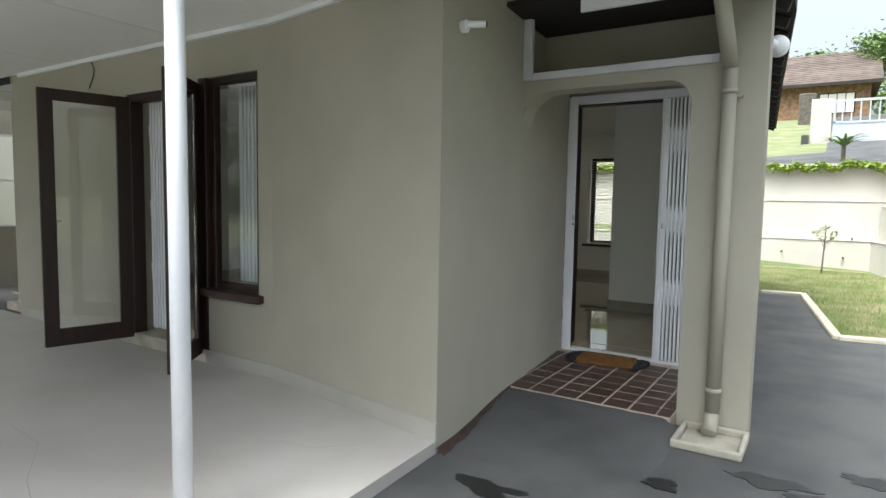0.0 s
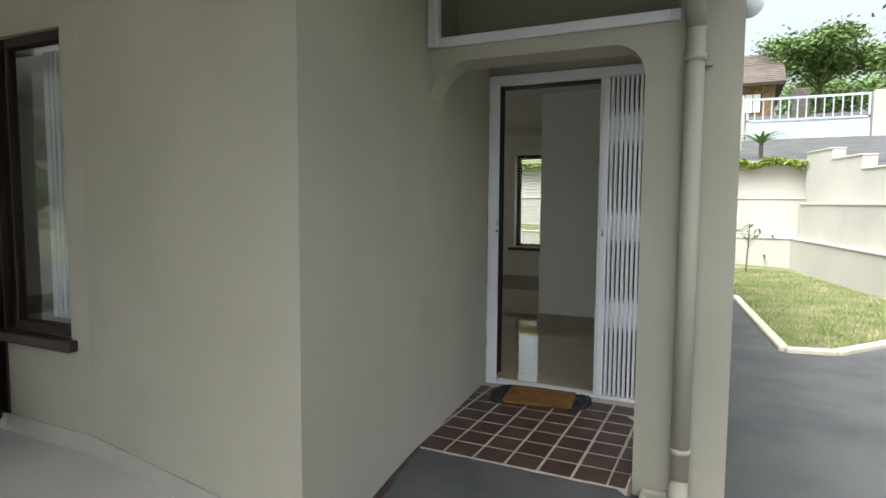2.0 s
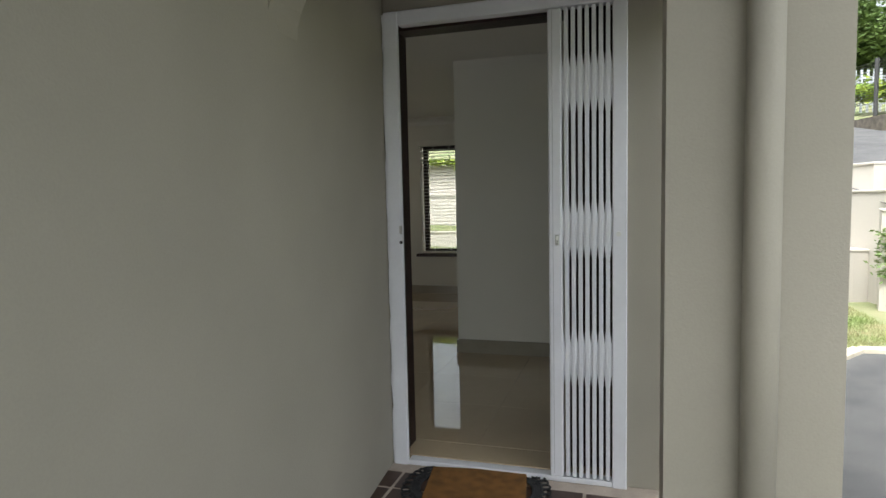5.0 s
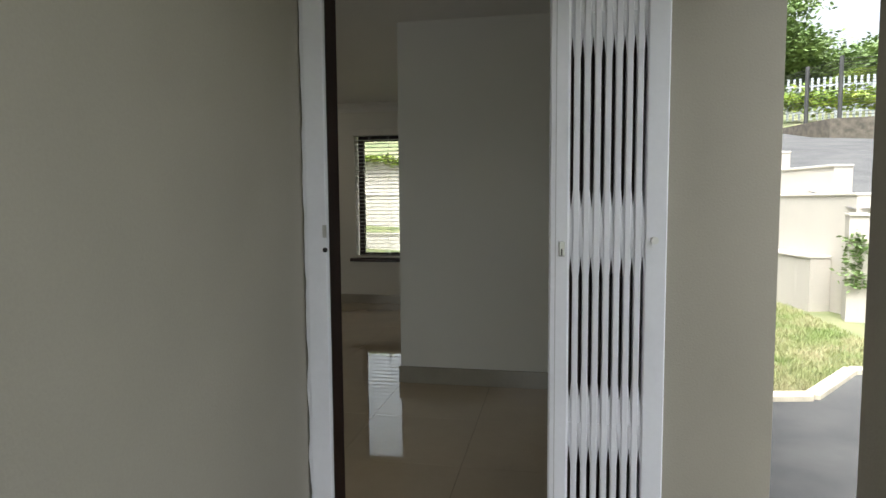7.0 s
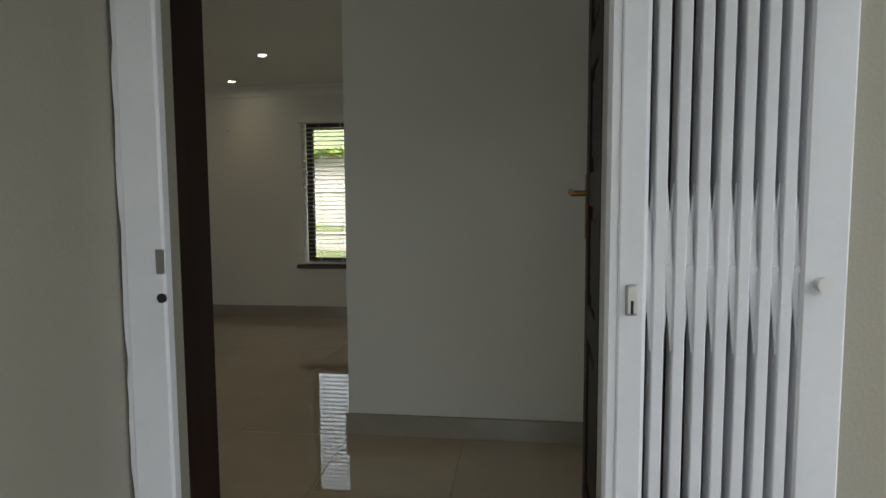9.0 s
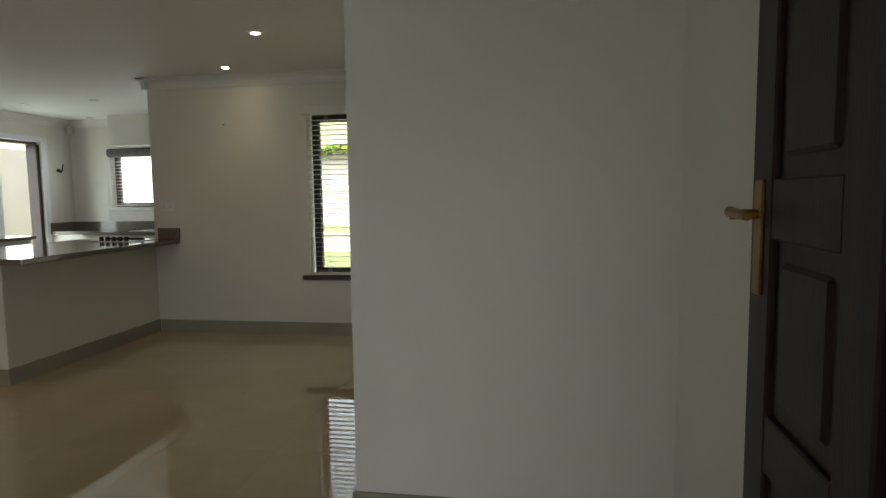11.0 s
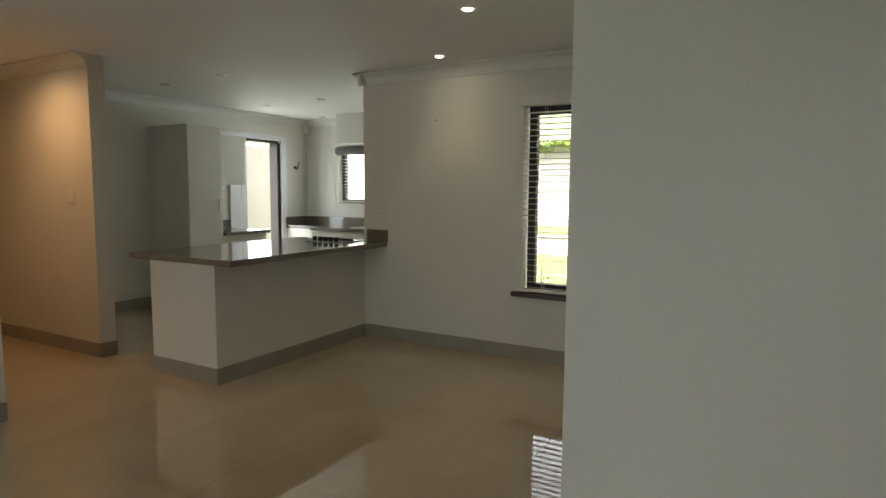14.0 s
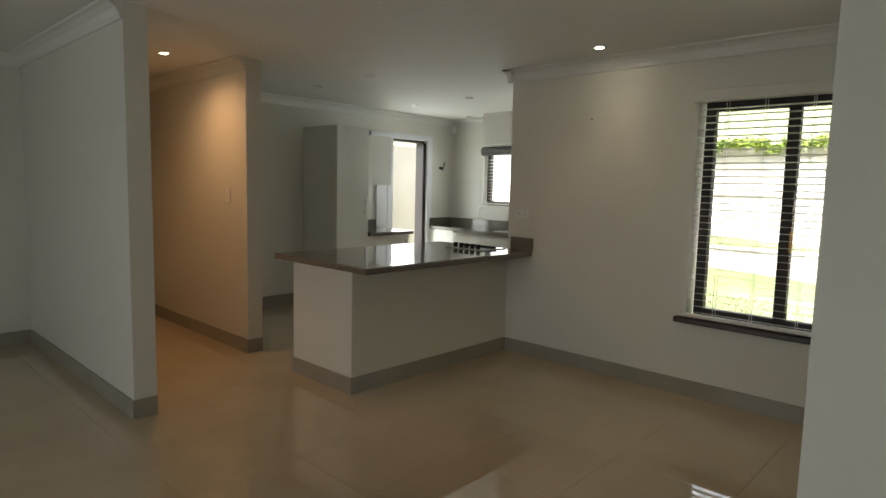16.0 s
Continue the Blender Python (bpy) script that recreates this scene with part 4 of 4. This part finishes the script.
def sapling(x, y, h, seed, label, n, size):
    rnd = random.Random(seed)
    o = thing("sapling", label, "sapling", "", (x, y, 0))
    bm = tube(B(), (0, 0, -.05), (.04, 0, h), .02, 7, .008)
    tips = []
    for i in range(8):
        a = rnd.uniform(0, math.tau)
        e = (.18 * math.cos(a), .18 * math.sin(a), h * rnd.uniform(.75, 1.1))
        tube(bm, (.03, 0, h * rnd.uniform(.5, .9)), e, .007, 5, .003)
        tips.append(e)
    part("stem", bm, BARK, o)
    part("leaves", leaves(seed, tips, n, size, .05), LEAF, o)
sapling(.62, 14.6, .95, 31, "thin young tree with few leaves on the lawn", 120, .035)
o = thing("wall_shrub", "narrow green shrub against the retaining wall", "shrub")
part("stem", tube(B(), (2.86, 10.35, -.05), (2.84, 10.3, 1.0), .012, 6, .005), BARK, o)
part("foliage", leaves(33, [(2.84, 10.3, z) for z in (.4, .5, .6, .7, .8, .9)], 700, .035, .06), LEAF, o)
def aloe(x, y, z):
    o = thing("aloe", "spiky grey-green aloe at the drive's edge", "plant", "", (x, y, z))
    part("stem", tube(B(), (0, 0, -.1), (0, 0, .45), .05, 8), BARK, o)
    for i in range(16):
        a = i * 2.4
        bm = B()
        pr = None
        for k in range(6):
            u = k / 5
            p = Vector((math.cos(a) * .6 * u, math.sin(a) * .6 * u, .45 + .5 * u * (1 - u * .75) * (1 + (i % 3) * .35)))
            w = .05 * (1 - u) + .003
            s = Vector((-math.sin(a), math.cos(a), 0)) * w
            q = [bm.verts.new(p - s), bm.verts.new(p - Vector((0, 0, w * .5))), bm.verts.new(p + s)]
            if pr:
                bm.faces.new((pr[0], pr[1], q[1], q[0]))
                bm.faces.new((pr[1], pr[2], q[2], q[1]))
                bm.faces.new((pr[2], pr[0], q[0], q[2]))
            pr = q
        part("leaf", bm, LEAF, o)
aloe(.9, 17.9, 2.45)
def palm(x, y, z, h):
    o = thing("palm_tree", "slender palm with arching green fronds", "palm", "", (x, y, z))
    bm = tube(B(), (0, 0, -.3), (0, 0, h * .5), .28, 12, .22)
    tube(bm, (0, 0, h * .5), (0, 0, h), .22, 12, .1)
    part("trunk", bm, mat("pale_palm_trunk", (.5, .47, .42), .8, .1, 3, 30, .3), o)
    for i in range(14):
        a = i * 2.4
        bm = B()
        for k in range(22):
            u = k / 21
            c = Vector((math.cos(a) * 2.4 * u, math.sin(a) * 2.4 * u, h + 1.3 * u - 1.9 * u * u))
            for s in (-1, 1):
                d = Vector((-math.sin(a) * s, math.cos(a) * s, -.35)) * (.55 * (1 - .6 * u))
                t = Vector((math.cos(a), math.sin(a), 0)) * .05
                bm.faces.new([bm.verts.new(c - t), bm.verts.new(c + t), bm.verts.new(c + d + t * 3)])
        part("frond", bm, LEAFY, o)
palm(12.4, 30.6, 4.9, 1.5)

# ---- gate, neighbour's house, fence ----
def slide_gate(x0, x1, y, z0):
    o = thing("driveway_gate", "pale galvanised sliding driveway gate with upright bars", "gate")
    part("frame", B1(x0, y, z0 + 1.42, x1, y + .06, z0 + 1.5), GALV, o)
    part("frame", B1(x0, y, z0 + .05, x1, y + .06, z0 + .13), GALV, o)
    part("frame", B1(x0, y, z0 + .68, x1, y + .06, z0 + .75), GALV, o)
    part("frame", B1(x0, y, z0 + .13, x0 + .07, y + .06, z0 + 1.42), GALV, o)
    part("frame", B1(x1 - .07, y, z0 + .13, x1, y + .06, z0 + 1.42), GALV, o)
    part("sheet", B1(x0 + .07, y + .025, z0 + .13, x1 - .07, y + .035, z0 + .68), GALV, o)
    me = mesh_of("bar", B1(-.02, 0, z0 + .75, .02, .04, z0 + 1.42), GALV)
    n = int((x1 - x0) / .25)
    for i in range(1, n):
        b = new("bar", me)
        b.parent = o
        b.location = (x0 + (x1 - x0) * i / n, y + .01, 0)
GY2, GZ = 25.0, 3.62
slide_gate(.62, 4.3, GY2, GZ)
for x0, x1 in [(-.05, .57), (4.35, 6.2)]:
    tagged(part("gate_pier", B1(x0, GY2 - .1, GZ - .4, x1, GY2 + .25, GZ + 1.55, .03, 2), BOUND), "cream plastered pier beside the gate", "pier", "gate piers")
def house():
    o = thing("house", "neighbour's brown brick house with grey tiled roof", "house")
    x0, x1, y0, y1, z0 = -8.0, 2.3, 42, 50, 5.95
    part("wall", B1(x0, y0, z0 - 1, x1, y1, z0 + 2.7), STONE, o)
    bm = prism([(y0 - .7, z0 + 2.6), ((y0 + y1) / 2, z0 + 5.2), (y1 + .7, z0 + 2.6)], x0 - .5, x1 + .5, "yz")
    rf = part("roof", bm, ROOF, o)
    slope = math.atan2(2.6, 4.7)
    me = mesh_of("tile_course", B1(x0 - .52, -.01, 0, x1 + .52, .36, .05), ROOF)
    for i in range(16):
        t = new("tile_course", me)
        t.parent = rf
        t.matrix_local = Matrix.Translation((0, y0 - .72 + i * .295, z0 + 2.59 + i * .163)) @ Matrix.Rotation(slope - .06, 4, 'X')
    part("fascia", B1(x0 - .5, y0 - .74, z0 + 2.45, x1 + .5, y0 - .70, z0 + 2.62), SOFFIT, o)
    for xw in (-6.2, -.2):
        w = part("window", B1(xw, y0 - .05, z0 + .9, xw + 1.8, y0 - .01, z0 + 2.1), WOOD, o)
        for k in range(4):
            part("pane", B1(xw + .06 + k * .43, y0 - .07, z0 + .96, xw + .44 + k * .43, y0 - .05, z0 + 2.04), PLUG, w, "pale panes")
    for xp in (-.8, 2.6):
        part("stone_pillar", B1(xp, y0 - 9.0, z0 - 1.0, xp + .7, y0 - 8.3, z0 + .75, .04), RUBBLE, o)
house()
def fence():
    o = thing("wire_fence", "wire mesh fence on dark timber posts", "fence")
    pts = [(6.3, 25.0), (7.3, 21.6), (12, 20.6), (18, 19.6)]
    for p, q in zip(pts, pts[1:]):
        d = Vector((q[0] - p[0], q[1] - p[1], 0))
        for i in range(int(d.length / 2.2) + 1):
            c = Vector((p[0], p[1], 0)) + d * (i * 2.2 / d.length)
            part("post", tube(B(), (c.x, c.y, 2.6), (c.x, c.y, 5.3), .06, 8), WIRE, o)
        bm = B()
        for k in range(20):
            z = 3.6 + k * .085
            tube(bm, (p[0], p[1], z), (q[0], q[1], z), .006, 4)
        part("mesh", bm, WIRE, o)
    part("stone_edge", prism([(6.0, 24.9), (6.9, 21.2), (18, 19.0), (18, 19.6), (7.4, 21.9), (6.4, 25.0)], 2.4, 3.55, "xy"), RUBBLE, o)
fence()
def palisade():
    o = thing("palisade_fence", "pale grey palisade fence behind the hedge", "fence")
    me = mesh_of("pale", B1(-.04, -.015, 4.4, .04, .015, 6.0), GALV)
    for i in range(46):
        p = new("pale", me)
        p.parent = o
        p.location = (7.0 + i * .2, 28.9 - i * .03, 0)
    for z in (4.7, 5.7):
        part("rail", prism([(6.95, 28.93), (16.05, 27.57), (16.05, 27.61), (6.95, 28.97)], z - .03, z + .03, "xy"), GALV, o)
palisade()
o = thing("flower_pot", "round terracotta flower pot by the hedge", "pot")
part("pot", tube(B(), (10.4, 23.5, 3.5), (10.4, 23.5, 4.4), .3, 14, .42), TERRA, o)
for i, x in enumerate((7.2, 8.8)):
    o = thing("power_pole", "dark timber power pole", "pole", "power poles")
    part("pole", tube(B(), (x, 36 + i, 5), (x + .1, 36 + i, 12), .13, 8, .1), BARK, o)
def cable(p, q, sag):
    bm = B()
    p, q = Vector(p), Vector(q)
    a = None
    for i in range(13):
        u = i / 12
        c = p.lerp(q, u) - Vector((0, 0, sag * 4 * u * (1 - u)))
        if a is not None:
            tube(bm, a, c, .02, 5)
        a = c
    return bm
for k in range(2):
    tagged(part("overhead_cable", cable((-12, 36, 13.2 + k * 1.2), (30, 42, 14.5 + k * 1.3), .5), WIRE), "thin dark overhead power cable", "cable", "overhead cables")
tagged(part("wall_electric_box", B1(-.3, GY2 - .3, GZ - .1, -.07, GY2 - .05, GZ + .3, .02), WIRE), "dark gate motor box beside the pier", "gate motor")

# grass blades on the near lawn
def grass():
    rnd = random.Random(77)
    vs, fs = [], []
    def inside(x, y):
        if y < 7.35 or y > 15.9 or x > 2.5 + (15.3 - y) * 0 or x < -9:
            return False
        if y > 10.6:
            return x < 2.62 - (y - 10.9) * .27
        return x > .83 - (y - 7.2) * .124 + .05 and (x < 1.25 or y > 7.28 + (x - 1.25) * 1.3) and y > 7.4
    while len(fs) < 60000:
        y = 7.3 + 8 * rnd.random() ** 1.3
        x = rnd.uniform(-.6, 3.3) if rnd.random() < .75 else rnd.uniform(-6, 3)
        if not inside(x, y):
            continue
        h, a = rnd.uniform(.02, .065), rnd.uniform(0, math.tau)
        i = len(vs)
        w = .005
        vs += [(x - w * math.cos(a), y - w * math.sin(a), -.03), (x + w * math.cos(a), y + w * math.sin(a), -.03), (x + rnd.gauss(0, .02), y + rnd.gauss(0, .02), -.03 + h)]
        fs.append((i, i + 1, i + 2))
    me = bpy.data.meshes.new("grass")
    me.from_pydata(vs, [], fs)
    me.materials.append(BLADE)
    tagged(new("grass", me), "short patchy green and straw lawn grass", "grass", kind="stuff")
grass()

# ---- floor tiles ----
floor_porch = bpy.data.objects["floor_porch"]
PX, PY = .170, .166
me = mesh_of("tile", B1(-PX / 2 + .0065, -PY / 2 + .006, .06, PX / 2 - .0065, PY / 2 - .006, .08, .002), QUARRY)
for i in range(9):
    for j in range(8):
        x, y = -1.327 + PX * (i + .5), 3.53 + PY * (j + .5)
        cut = x > -.1 and y < 3.9
        if x > .16 or (cut and i > 7) or y > YD - .05:
            continue
        t = new("tile", me)
        t.parent = floor_porch
        if cut:
            x, t.scale = x - .043, (.5, 1, 1)
        t.location = (x, y, random.uniform(-.0012, .0008))
        t.rotation_euler = (random.uniform(-.005, .005), random.uniform(-.005, .005), 0)
floor_bed = bpy.data.objects["floor_bed"]
T = .6
me = mesh_of("tile", B1(-T / 2 + .0006, -T / 2 + .0006, ZF - .02, T / 2 - .0006, T / 2 - .0006, ZF, .0004), TILEIN)
for i in range(-11, 2):
    for j in range(-3, 14):
        x, y = W - .22 + T * (i + .5), YD + .22 + T * (j + .5)
        if (i >= 0 and j < 0) or y > 12.6 or (x > -4.3 and y > 10.2):
            continue
        t = new("tile", me)
        t.parent = floor_bed
        if x > -4.3 and y > 10:
            y, t.scale = 9.92, (1, .33, 1)
        t.location = (x, y, 0)
        t.rotation_euler = (random.uniform(-.0004, .0004), random.uniform(-.0004, .0004), 0)
